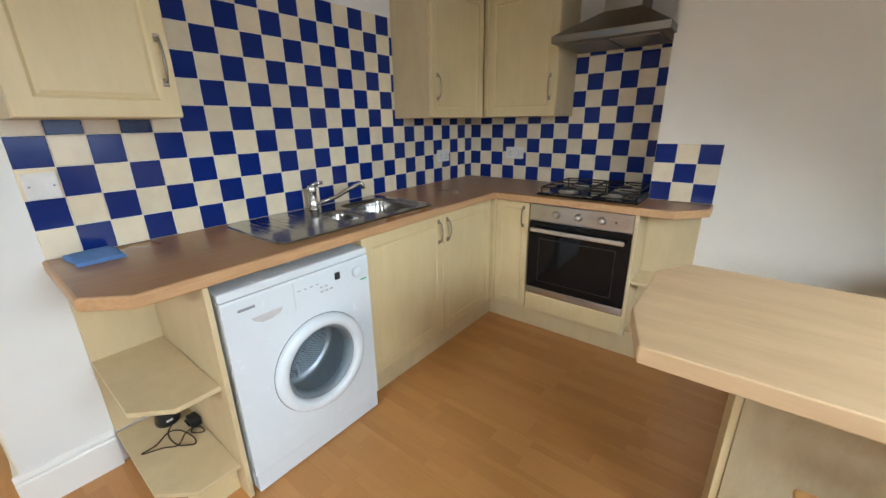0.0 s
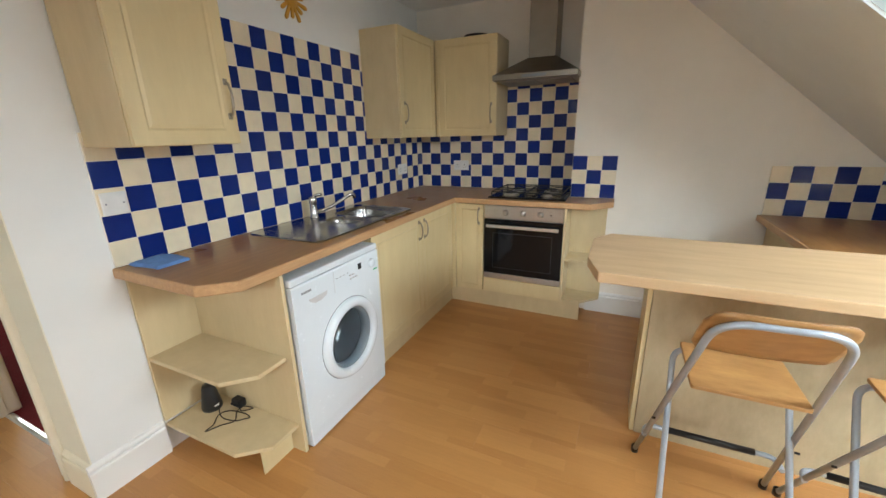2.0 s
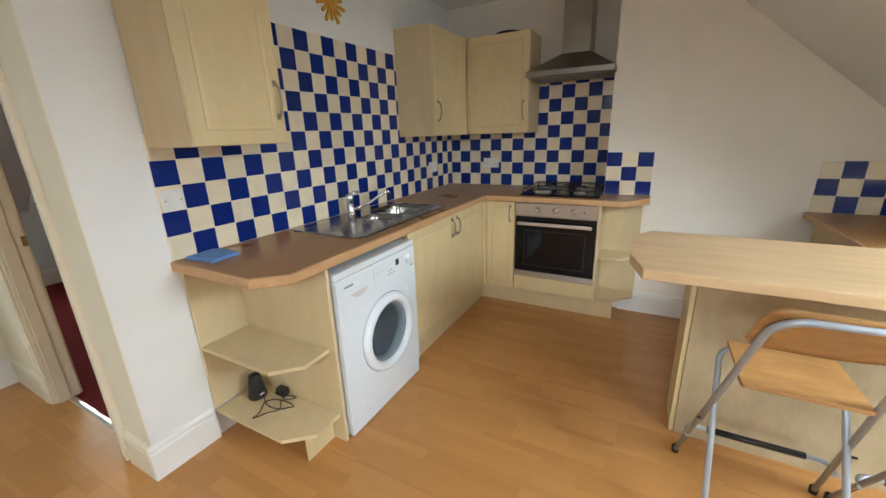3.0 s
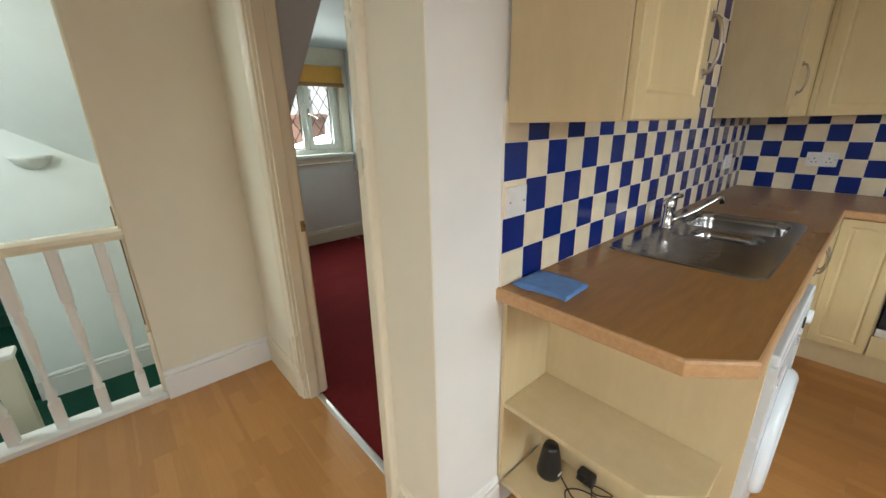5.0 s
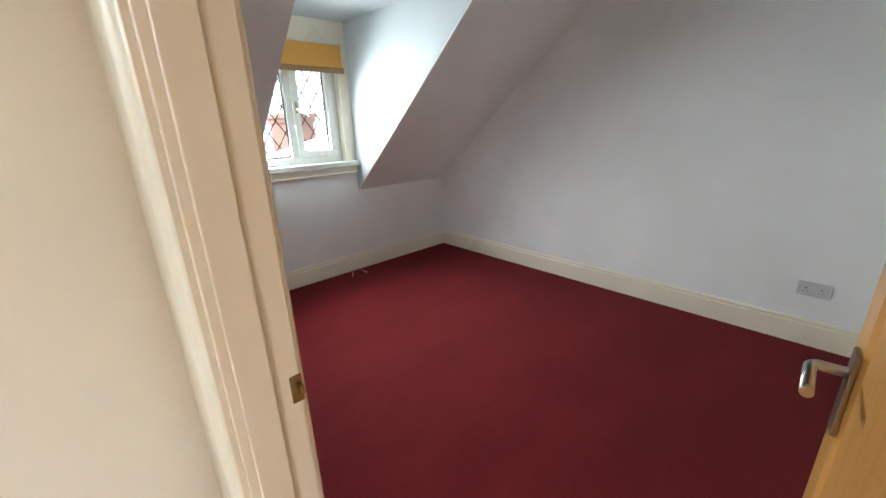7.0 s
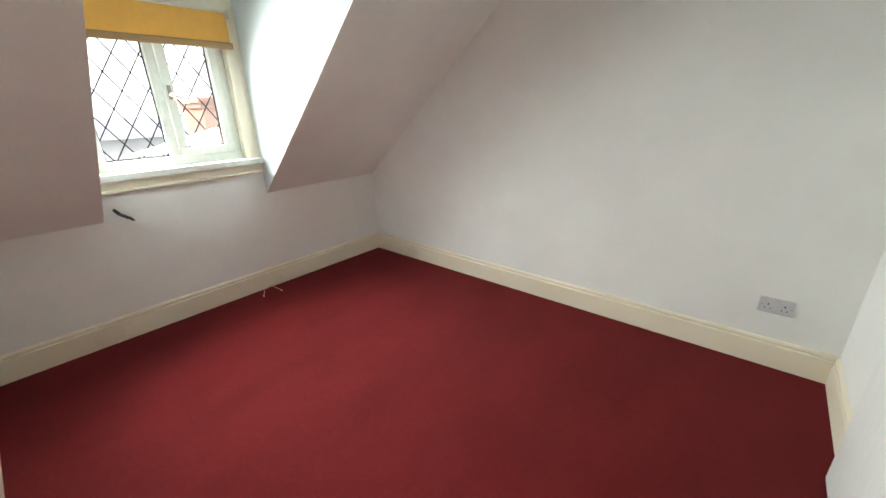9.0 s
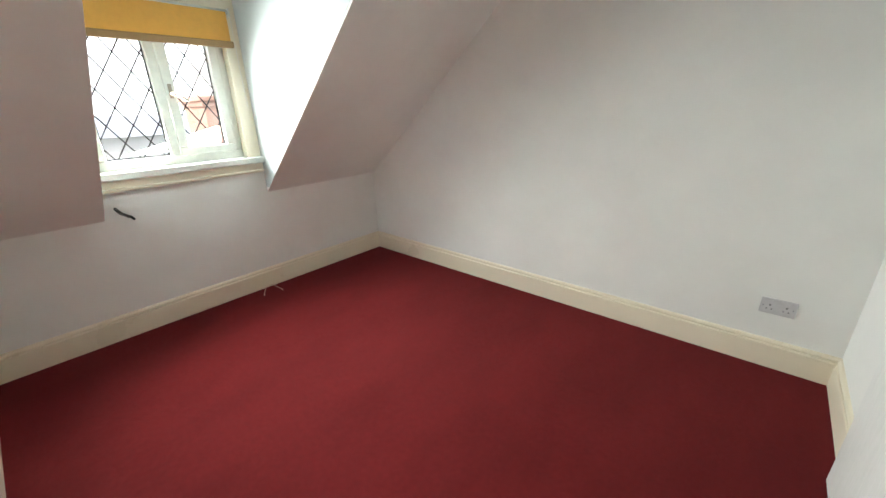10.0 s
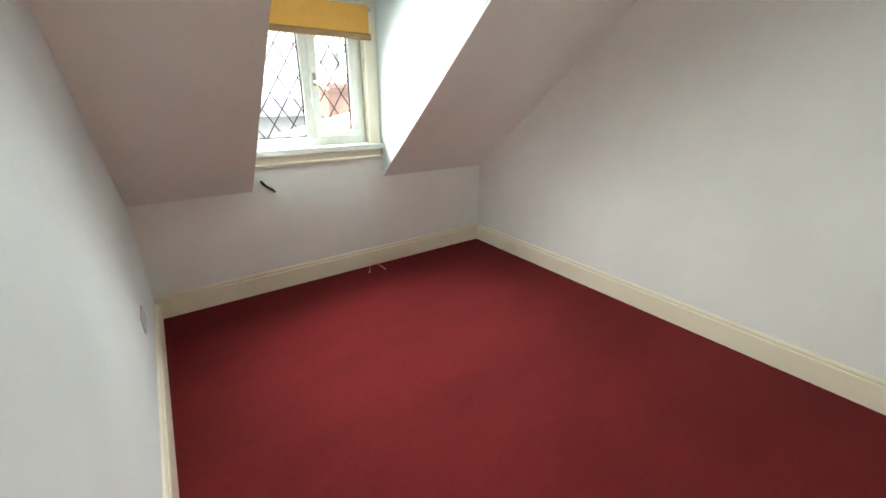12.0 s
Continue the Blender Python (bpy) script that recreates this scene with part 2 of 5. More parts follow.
M_WHITE = paint("white_emulsion", (0.80, 0.805, 0.79), 0.7, scuff=0.05)
# white paint with the warm bounced light tinted into its colour
M_BREAST = paint("white_emulsion_bounce_tint", (0.84, 0.785, 0.70), 0.7, scuff=0.03)
# cream tone carries the warm bounced light on the hall side
M_HALL = paint("hall_emulsion_bounce_tint", (0.80, 0.75, 0.61), 0.65, scuff=0.03)
M_LILAC = paint("lilac_grey_emulsion", (0.795, 0.80, 0.77), 0.72, scuff=0.03)
# white paint darkened in colour to offset strong window light on the cheeks
M_DORMER = paint("dimmed_dormer_emulsion", (0.52, 0.56, 0.56), 0.7)
M_COOLWHITE = paint("cool_white_emulsion", (0.73, 0.76, 0.76), 0.7)
M_CEIL = paint("ceiling_emulsion", (0.82, 0.81, 0.79), 0.8)
M_STAIR = paint("stair_emulsion", (0.78, 0.82, 0.80), 0.7)
M_GLOSS = paint("cream_gloss", (0.81, 0.745, 0.59), 0.28, var=0.03, relief=0.06, grain=30, scuff=0.02)
M_WGLOSS = paint("white_gloss", (0.84, 0.83, 0.80), 0.3, var=0.03, relief=0.06, grain=30, scuff=0.02)
M_RED = carpet("red_carpet", (0.112, 0.0065, 0.0085), (0.200, 0.0175, 0.0195))
M_GREEN = carpet("green_carpet", (0.006, 0.045, 0.028), (0.015, 0.085, 0.055))
M_FLOOR = laminate("beech_laminate")
M_CAB = wood("pale_maple_foil", (0.675, 0.54, 0.30), (0.725, 0.59, 0.335), "z", 0.42, 5, 3, 0.02, fleck=0.12, mottle=0.80)
M_CARCASS = wood("maple_carcass", (0.62, 0.49, 0.285), (0.68, 0.55, 0.33), "z", 0.5, 4, 4, 0.02, fleck=0.10, mottle=0.78)
# mottled stains, with the base tone also lowered for shade under the bar
M_BARPANEL = wood("stained_shaded_maple_panel", (0.44, 0.36, 0.22), (0.56, 0.465, 0.30), "z", 0.5, 2.2, 5, 0.03, fleck=0.35, mottle=0.66)
M_TOP = wood("brown_worktop", (0.295, 0.138, 0.042), (0.395, 0.198, 0.060), "y", 0.28, 8, 6, 0.03, fleck=0.25)
M_EDGE = wood("beech_edge", (0.50, 0.29, 0.14), (0.62, 0.38, 0.19), "y", 0.42, 14, 6, 0.06)
M_BAR = wood("beech_block_top", (0.56, 0.37, 0.20), (0.68, 0.475, 0.275), "x", 0.42, 7, 3.2, 0.03, fleck=0.2)
M_PLY = wood("honey_plywood", (0.38, 0.185, 0.060), (0.60, 0.335, 0.125), "x", 0.38, 3, 6, 0.06, coat=0.2, fleck=0.4, mottle=0.70)
M_DOOR = wood("orange_pine", (0.46, 0.22, 0.05), (0.60, 0.31, 0.085), "z", 0.32, 12, 4, 0.08, coat=0.3)
M_OAK = wood("brown_hardwood", (0.20, 0.10, 0.045), (0.30, 0.16, 0.075), "z", 0.4, 14, 6)
M_BLUE = ceramic("cobalt_glaze", (0.006, 0.022, 0.170), 0.10)
M_BLUE.node_tree.nodes["Principled BSDF"].inputs["Specular IOR Level"].default_value = 0.32
M_CREAM = ceramic("cream_glaze", (0.82, 0.71, 0.52), 0.16)
M_GROUT = paint("grout", (0.82, 0.78, 0.70), 0.85, relief=0.5, grain=300)
M_STEEL = metal("brushed_steel", (0.60, 0.58, 0.55), 0.28, "x")
M_SINK = metal("sink_steel", (0.36, 0.35, 0.335), 0.17)
M_CHROME = metal("chrome", (0.60, 0.59, 0.58), 0.10)
M_PEWTER = metal("pewter", (0.36, 0.31, 0.25), 0.32)
M_BRASS = metal("aged_brass", (0.34, 0.25, 0.12), 0.4)
M_TUBE = plain("silver_grey_enamel", (0.42, 0.47, 0.53), 0.3, 0.25)
M_HOOD = metal("dull_hood_steel", (0.30, 0.275, 0.235), 0.36, "x")
M_ALU = metal("aluminium_strip", (0.75, 0.75, 0.74), 0.3, "x")
M_WM = plain("white_enamel", (0.72, 0.77, 0.81), 0.25, var=0.012)
M_WMGREY = plain("grey_enamel", (0.46, 0.48, 0.50), 0.4)
M_RUBBER = plain("grey_rubber", (0.20, 0.22, 0.24), 0.55)
M_DARKLINE = plain("dark_grey_print", (0.022, 0.022, 0.024), 0.3)
M_DRUM = plain("drum_steel", (0.55, 0.58, 0.61), 0.32, 0.75)
M_BLACK = plain("black_plastic", (0.012, 0.012, 0.013), 0.35)
M_IRON = plain("black_cast_iron", (0.016, 0.016, 0.017), 0.55)
M_OVENGLASS = plain("black_oven_glass", (0.006, 0.006, 0.007), 0.06, Specular_IOR_Level=0.28)
M_PLASTIC = plain("white_plastic", (0.78, 0.77, 0.75), 0.35)
M_GREYPLATE = plain("grey_plastic", (0.55, 0.54, 0.55), 0.4)
M_CLOTH = carpet("blue_cloth", (0.13, 0.26, 0.56), (0.20, 0.37, 0.72), 600)
M_BLIND = plain("ochre_blind_fabric", (0.72, 0.40, 0.085), 0.8, Subsurface_Weight=0.0, Transmission_Weight=0.0)
M_UPVC = plain("white_upvc", (0.72, 0.73, 0.67), 0.3)
M_LEAD = plain("window_lead", (0.06, 0.06, 0.065), 0.55, 0.4)
M_GLASS = glass("window_glass")
M_DRUMGLASS = glass("door_glass", (0.85, 0.9, 0.92), 0.02)
M_DRUMGLASS.node_tree.nodes["Principled BSDF"].inputs["IOR"].default_value = 1.06
M_YELLOW = plain("ochre_painted_wood", (0.58, 0.30, 0.035), 0.5)
M_GREEN_MARK = plain("green_mark", (0.05, 0.45, 0.22), 0.4)
M_GREYPRINT = plain("grey_print", (0.25, 0.26, 0.28), 0.5)
M_LEADBROWN = plain("dark_brown_flex", (0.035, 0.022, 0.014), 0.5)
M_WIRE = plain("pink_wire", (0.75, 0.50, 0.42), 0.5)
M_LAMPGLASS = plain("plaster_lamp", (0.72, 0.74, 0.70), 0.6)

m_blind_nodes = M_BLIND.node_tree
trans = m_blind_nodes.nodes.new("ShaderNodeBsdfTranslucent")
trans.inputs["Color"].default_value = (0.78, 0.43, 0.11, 1)
blend = m_blind_nodes.nodes.new("ShaderNodeMixShader")
blend.inputs[0].default_value = 0.28
m_blind_nodes.links.new(m_blind_nodes.nodes["Principled BSDF"].outputs[0], blend.inputs[1])
m_blind_nodes.links.new(trans.outputs[0], blend.inputs[2])
m_blind_nodes.links.new(blend.outputs[0], m_blind_nodes.nodes["Material Output"].inputs["Surface"])

# ---------------------------------------------------------------- plan, in metres
# sink wall x = 0, hob wall y = 0, floor z = 0; the bedroom lies behind the sink wall
CEIL = 2.40
PITCH = 0.88
BED_PITCH = 0.856
BX, BK, BZ = -3.67, -3.625, 0.81          # bedroom eaves wall, foot of its slope
BY = 0.045                                # bedroom gable wall
BW = -2.748                               # bedroom side of the door wall
HW = -2.850                               # hall side of the door wall
PX = -0.20                                # bedroom side of the sink wall
DOOR_L, DOOR_R, DOOR_H = -1.06, -0.308, 2.0
BREAST_X, BREAST_Y = 1.43, -0.305
KX, KZ = 3.50, 0.82                       # kitchen eaves wall
SOUTH = -5.20
LWX, LWY = -1.578, -3.385                 # short hall wall beside the stairs
SX, LAND = -3.50, -0.74                   # stair outer wall and landing


def slope_z_bed(x):
    return BZ + BED_PITCH * (x - BK)


def slope_z_kit(x):
    return 2.10 - PITCH * (x - 2.05)


# walls
bm = bmesh.new()
box(bm, (PX, HW + 0.004, 0), (0, 0.0, CEIL))
setting("wall_sink", bm, M_WHITE, "white painted partition wall between kitchen and bedroom", "wall")
bm = bmesh.new()
box(bm, (PX, 0.0, 0), (BREAST_X + 0.1, 0.15, CEIL + 0.1))
setting("wall_hob", bm, M_BREAST, "white painted wall behind the hob", "wall")
bm = bmesh.new()
box(bm, (BREAST_X, BREAST_Y, 0), (KX + 0.1, -0.0, CEIL + 0.05))
setting("wall_breast", bm, M_BREAST, "white chimney breast wall under the sloping ceiling", "wall")
bm = bmesh.new()
box(bm, (BX - 0.1, BY, 0), (PX, BY + 0.12, CEIL))
setting("wall_gable", bm, M_LILAC, "pale lilac grey bedroom wall", "wall")
bm = bmesh.new()
box(bm, (PX - 0.004, BW, 0), (PX, BY, CEIL))
setting("wall_partition_lining", bm, M_LILAC, "pale lilac grey side of the partition wall", "wall")
bm = bmesh.new()
box(bm, (LWX - 0.002, HW, 0), (DOOR_L - 0.03, BW, CEIL))
box(bm, (DOOR_R + 0.03, HW, 0), (PX, BW, CEIL))
# thin skin gives the white pier's end the same bounce tint
box(bm, (PX, HW, 0), (-0.001, HW + 0.004, CEIL))
box(bm, (DOOR_L - 0.03, HW, DOOR_H + 0.03), (DOOR_R + 0.03, BW, CEIL))
box(bm, (BX - 0.1, HW, -2.8), (LWX - 0.002, BW, CEIL))
setting("wall_door", bm, M_HALL, "white wall around the bedroom doorway, tinted cream for warm bounce", "wall")
bm = bmesh.new()
box(bm, (BX, BW, 0), (DOOR_L - 0.1, BW + 0.004, CEIL))
setting("wall_bedroom_side", bm, M_COOLWHITE, "pale bedroom wall beside the door", "wall")
# bedroom eaves wall under the window, with the opening above it
bm = bmesh.new()
WY0, WY1, WZ0, WZ1 = -1.995, -1.130, 1.04, 1.98
DY0, DY1, DZ = -2.045, -1.032, 2.17
box(bm, (BX - 0.12, BW, 0), (BX, BY, BZ))
box(bm, (BX - 0.12, DY0, BZ), (BX, DY1, WZ0))
setting("wall_eaves", bm, M_LILAC, "low pale lilac wall under the dormer window", "wall")
for name, lo, hi in (("trim_window_south", (DY0, WZ0), (WY0, DZ)), ("trim_window_north", (WY1, WZ0), (DY1, DZ)), ("trim_window_head", (WY0, WZ1), (WY1, DZ))):
    bm = boxed((BX - 0.12, lo[0], lo[1]), (BX, hi[0], hi[1]))
    setting(name, bm, M_GLOSS, "cream painted boarding round the dormer window", "trim")


def slope_panel(bm, fz, x0, x1, y0, y1, thick):
    prism(bm, [(x0, fz(x0)), (x1, fz(x1)), (x1, fz(x1) + thick), (x0, fz(x0) + thick)], "y", y0, y1)


bed_top = BK + (CEIL - BZ) / BED_PITCH
dorm_top = BK + (DZ - BZ) / BED_PITCH
bm = bmesh.new()
slope_panel(bm, slope_z_bed, BX - 0.05, bed_top, BW, DY0, 0.10)
slope_panel(bm, slope_z_bed, BX - 0.05, bed_top, DY1, BY, 0.10)
slope_panel(bm, slope_z_bed, dorm_top, bed_top, DY0, DY1, 0.10)
setting("sloping_ceiling_bedroom", bm, M_LILAC, "pale lilac sloping bedroom ceiling", "ceiling")
bm = bmesh.new()
box(bm, (bed_top - 0.1, BW, CEIL), (PX, BY, CEIL + 0.1))
setting("ceiling_bedroom", bm, M_CEIL, "white flat bedroom ceiling", "ceiling")


def cheek(name, fz, xk, xt, zt, xw, y0, y1, material):
    bm = bmesh.new()
    prism(bm, [(xk, fz(xk) + 0.003), (xt, zt), (xw, zt), (xw, fz(xk) + 0.003)], "y", y0, y1)
    return setting(name, bm, material, "smooth dormer side, its white paint darkened against strong window light", "wall")


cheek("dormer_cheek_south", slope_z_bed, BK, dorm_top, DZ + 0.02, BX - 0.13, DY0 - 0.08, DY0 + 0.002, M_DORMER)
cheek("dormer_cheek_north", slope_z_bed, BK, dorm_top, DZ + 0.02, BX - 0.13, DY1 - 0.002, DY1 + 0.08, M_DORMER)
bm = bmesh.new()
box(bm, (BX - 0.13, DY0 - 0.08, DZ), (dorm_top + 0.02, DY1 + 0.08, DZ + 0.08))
setting("dormer_ceiling", bm, M_DORMER, "flat dormer ceiling, its white paint darkened against strong window light", "ceiling")

# kitchen roof side: eaves wall, slope with its dormer
KY0, KY1, KDZ = -3.05, -1.458, 2.17
kit_top = 2.05 + (2.10 - CEIL) / PITCH
kdorm_top = 2.05 + (2.10 - KDZ) / PITCH
bm = bmesh.new()
box(bm, (KX, SOUTH, 0), (KX + 0.12, BREAST_Y, KZ))
box(bm, (KX, KY0, KZ), (KX + 0.12, KY1, 0.98))
box(bm, (KX, KY0, 2.10), (KX + 0.12, KY1, KDZ))
box(bm, (KX, KY0, 0.98), (KX + 0.12, KY0 + 0.06, 2.10))
box(bm, (KX, KY1 - 0.06, 0.98), (KX + 0.12, KY1, 2.10))
setting("wall_kitchen_eaves", bm, M_WHITE, "low white wall under the kitchen dormer", "wall")
bm = bmesh.new()
slope_panel(bm, slope_z_kit, kit_top, KX + 0.05, SOUTH, KY0, 0.10)
slope_panel(bm, slope_z_kit, kit_top, KX + 0.05, KY1, BREAST_Y, 0.10)
slope_panel(bm, slope_z_kit, kit_top, kdorm_top, KY0, KY1, 0.10)
setting("sloping_ceiling_kitchen", bm, M_WHITE, "white sloping kitchen ceiling", "ceiling")
cheek("kitchen_dormer_cheek_south", slope_z_kit, KX - 0.03, kdorm_top, KDZ + 0.02, KX + 0.13, KY0 - 0.08, KY0 + 0.002, M_DORMER)
cheek("kitchen_dormer_cheek_north", slope_z_kit, KX - 0.03, kdorm_top, KDZ + 0.02, KX + 0.13, KY1 - 0.002, KY1 + 0.08, M_DORMER)
bm = bmesh.new()
box(bm, (kdorm_top - 0.02, KY0 - 0.08, KDZ), (KX + 0.13, KY1 + 0.08, KDZ + 0.08))
setting("kitchen_dormer_ceiling", bm, M_DORMER, "flat kitchen dormer ceiling in the same darkened white paint", "ceiling")
bm = bmesh.new()
box(bm, (LWX - 0.12, SOUTH, CEIL), (kit_top + 0.1, 0.0, CEIL + 0.1))
setting("ceiling_kitchen", bm, M_CEIL, "white flat kitchen ceiling", "ceiling")
# south end out of view, with an assumed window opening placed to admit fill light
bm = bmesh.new()
box(bm, (-6.0, SOUTH - 0.12, -2.8), (0.9, SOUTH, CEIL + 0.6))
box(bm, (2.7, SOUTH - 0.12, 0), (KX + 0.12, SOUTH, CEIL))
box(bm, (0.9, SOUTH - 0.12, 0), (2.7, SOUTH, 0.95))
box(bm, (0.9, SOUTH - 0.12, 2.05), (2.7, SOUTH, CEIL))
setting("wall_south", bm, M_WHITE, "white end wall of the room", "wall")
# hall wall by the stairs
bm = bmesh.new()
box(bm, (LWX - 0.12, LWY, -2.8), (LWX, HW, CEIL))
setting("wall_hall", bm, M_HALL, "short white wall beside the stairwell, tinted cream for warm bounce", "wall")
bm = bmesh.new()
box(bm, (LWX - 0.12, SOUTH, -2.8), (LWX - 0.02, LWY - 0.03, -0.02))
setting("wall_stair_inner", bm, M_STAIR, "pale wall under the landing edge", "wall")
bm = bmesh.new()
box(bm, (SX - 0.1, -4.17, -2.8), (SX, HW, 2.9))
box(bm, (SX - 0.1, SOUTH, 1.75), (SX, -4.17, 2.9))
box(bm, (-6.0, -4.17, -0.8), (SX - 0.1, -4.07, 2.9))
box(bm, (-6.1, SOUTH - 0.12, -0.8), (-6.0, -4.07, 2.9))
setting("wall_stair_outer", bm, M_STAIR, "pale mint white outer wall of the stairwell", "wall")


def stair_ceiling_z(x, y):
    return 1.11 + (-3.417 - y) * 0.64 + 0.9 * (x - SX)


bm = bmesh.new()
corners = [(SX - 0.05, SOUTH), (LWX - 0.11, SOUTH), (LWX - 0.11, HW + 0.05), (SX - 0.05, HW + 0.05)]
low = [bm.verts.new((x, y, stair_ceiling_z(x, y))) for x, y in corners]
high = [bm.verts.new((x, y, stair_ceiling_z(x, y) + 0.1)) for x, y in corners]
bm.faces.new(low), bm.faces.new(high)
for i in range(4):
    bm.faces.new((low[i], low[(i + 1) % 4], high[(i + 1) % 4], high[i]))
box(bm, (-6.0, SOUTH, 2.8), (SX - 0.1, -4.17, 2.9))
setting("sloping_ceiling_stairs", bm, M_STAIR, "pale sloping ceiling over the stairs", "ceiling")

# floors
bm = bmesh.new()
box(bm, (BX, BW, -0.12), (PX, BY, 0.0))
box(bm, (DOOR_L - 0.03, -2.79, -0.12), (DOOR_R + 0.03, BW, 0.0))
setting("floor_bedroom", bm, M_RED, "deep red fitted bedroom carpet", "carpet")
bm = bmesh.new()
box(bm, (LWX - 0.10, SOUTH, -0.14), (KX, -2.79, -0.010))
box(bm, (PX, -2.79, -0.14), (KX, 0.0, -0.010))
floor = setting("floor_kitchen", bm, M_GROUT, "warm beech effect laminate kitchen floor", "floor")
bm = bmesh.new()
box(bm, (SX, -4.05, LAND - 0.1), (LWX - 0.12, HW, LAND))
box(bm, (SX - 0.1, SOUTH, LAND - 0.1), (-2.31, -4.05, LAND))
setting("floor_landing", bm, M_GREEN, "dark green carpeted half landing", "carpet")
bm = bmesh.new()
box(bm, (SX, SOUTH, -2.8), (LWX - 0.12, -4.05, -2.7))
setting("floor_stair_foot", bm, M_GREEN, "dark green carpet at the stair foot", "carpet")

# skirting: face plane, run, height; profile with a moulded top
SKIRT = [(0, 0), (0.019, 0), (0.019, 0.124), (0.016, 0.129), (0.007, 0.130), (0.007, 0.137), (0.014, 0.138), (0.0155, 0.143), (0.013, 0.150), (0.008, 0.156), (0, 0.158)]


def skirting(name, a, b, out, z0, scale, material, label):
    """Runs from a to b in plan, its face towards out."""
    bm = bmesh.new()
    a, b, out = Vector((*a, 0)), Vector((*b, 0)), Vector((*out, 0))
    rows = [[bm.verts.new(p + out * (d * (1 if scale < 1.2 else 1.1)) + Vector((0, 0, z0 + h * scale))) for d, h in SKIRT] for p in (a, b)]
    for i in range(len(SKIRT)):
        j = (i + 1) % len(SKIRT)
        bm.faces.new((rows[0][i], rows[0][j], rows[1][j], rows[1][i]))
    bm.faces.new(rows[0])
    bm.faces.new(rows[1][::-1])
    return setting(name, bm, material, label, "skirting board")


cream = "cream gloss moulded skirting board"
white = "white gloss moulded skirting board"
skirting("baseboard_eaves", (BX, BW + 0.004), (BX, BY), (1, 0), 0, 1.03, M_GLOSS, cream)
skirting("baseboard_gable", (BX + 0.018, BY), (PX - 0.004, BY), (0, -1), 0, 1.03, M_GLOSS, cream)
skirting("baseboard_partition", (PX - 0.004, -2.66), (PX - 0.004, BY - 0.018), (-1, 0), 0, 1.03, M_GLOSS, cream)
skirting("baseboard_bedroom_side", (BX + 0.018, BW + 0.004), (DOOR_L - 0.10, BW + 0.004), (0, 1), 0, 1.03, M_GLOSS, cream)
skirting("baseboard_pier", (0, HW - 0.018), (0, -2.585), (1, 0), 0, 1.03, M_WGLOSS, white)
skirting("baseboard_pier_end", (DOOR_R + 0.105, HW), (0.0, HW), (0, -1), 0, 1.03, M_GLOSS, cream)
skirting("baseboard_hall", (LWX, LWY - 0.004), (LWX, HW), (1, 0), 0, 1.03, M_WGLOSS, white)
skirting("baseboard_door_wall", (LWX + 0.018, HW), (DOOR_L - 0.085, HW), (0, -1), 0, 1.03, M_GLOSS, cream)
skirting("baseboard_breast", (1.60, BREAST_Y), (KX, BREAST_Y), (0, -1), 0, 1.03, M_WGLOSS, white)
skirting("baseboard_landing", (SX, -4.17), (SX, HW), (1, 0), LAND, 1.35, M_WGLOSS, white)

# bedroom doorway: lining, stops, architraves, threshold
for name, lo, hi in (
    ("door_lining_latch_side", (DOOR_L - 0.03, HW - 0.002, 0), (DOOR_L, BW + 0.006, DOOR_H + 0.03)),
    ("door_lining_hinge_side", (DOOR_R, HW - 0.002, 0), (DOOR_R + 0.03, BW + 0.006, DOOR_H + 0.03)),
    ("door_lining_head", (DOOR_L, HW - 0.002, DOOR_H), (DOOR_R, BW + 0.006, DOOR_H + 0.03)),
    ("door_stop_latch_side", (DOOR_L, HW + 0.012, 0), (DOOR_L + 0.012, BW - 0.04, DOOR_H)),
    ("door_stop_hinge_side", (DOOR_R - 0.012, HW + 0.012, 0), (DOOR_R, BW - 0.04, DOOR_H)),
):
    setting(name, boxed(lo, hi, 0.002), M_GLOSS, "cream gloss door lining", "door frame")
ARCH = [(0, 0), (0, 0.011), (0.003, 0.014), (0.010, 0.0148), (0.022, 0.0150), (0.030, 0.0152), (0.036, 0.0165), (0.042, 0.0195), (0.048, 0.0222), (0.054, 0.0235), (0.060, 0.0232), (0.066, 0.021), (0.070, 0.016), (0.071, 0)]


def architrave(name, x, sign, y, out, top):
    bm = bmesh.new()
    prism(bm, [(x + sign * a, y + out * d) for a, d in ARCH], "z", 0, top)
    for f in bm.faces:
        f.smooth = abs(f.normal.z) < 0.5
    for e in bm.edges:
        e.smooth = len(e.link_faces) == 2 and e.calc_face_angle(0) < radians(40)
    return setting(name, bm, M_GLOSS, "cream gloss moulded architrave", "door frame")


architrave("trim_hall_latch_side", DOOR_L - 0.012, -1, HW, -1, DOOR_H + 0.08)
architrave("trim_hall_hinge_side", DOOR_R + 0.012, 1, HW, -1, DOOR_H + 0.08)
architrave("trim_room_latch_side", DOOR_L - 0.012, -1, BW + 0.004, 1, DOOR_H + 0.08)
architrave("trim_room_hinge_side", DOOR_R + 0.025, 1, BW, 1, DOOR_H + 0.08)
bm = bmesh.new()
box(bm, (DOOR_L - 0.08, HW - 0.022, DOOR_H + 0.012), (DOOR_R + 0.08, HW, DOOR_H + 0.082), 0.006)
setting("trim_hall_head", bm, M_GLOSS, "cream gloss architrave over the doorway", "door frame")
bm = bmesh.new()
prism(bm, [(-2.805, 0.0), (-2.800, 0.005), (-2.790, 0.007), (-2.778, 0.005), (-2.772, 0.0)], "x", DOOR_L + 0.012, DOOR_R - 0.012)
setting("threshold_strip", bm, M_ALU, "silver metal threshold strip", "threshold")
bm = bmesh.new()
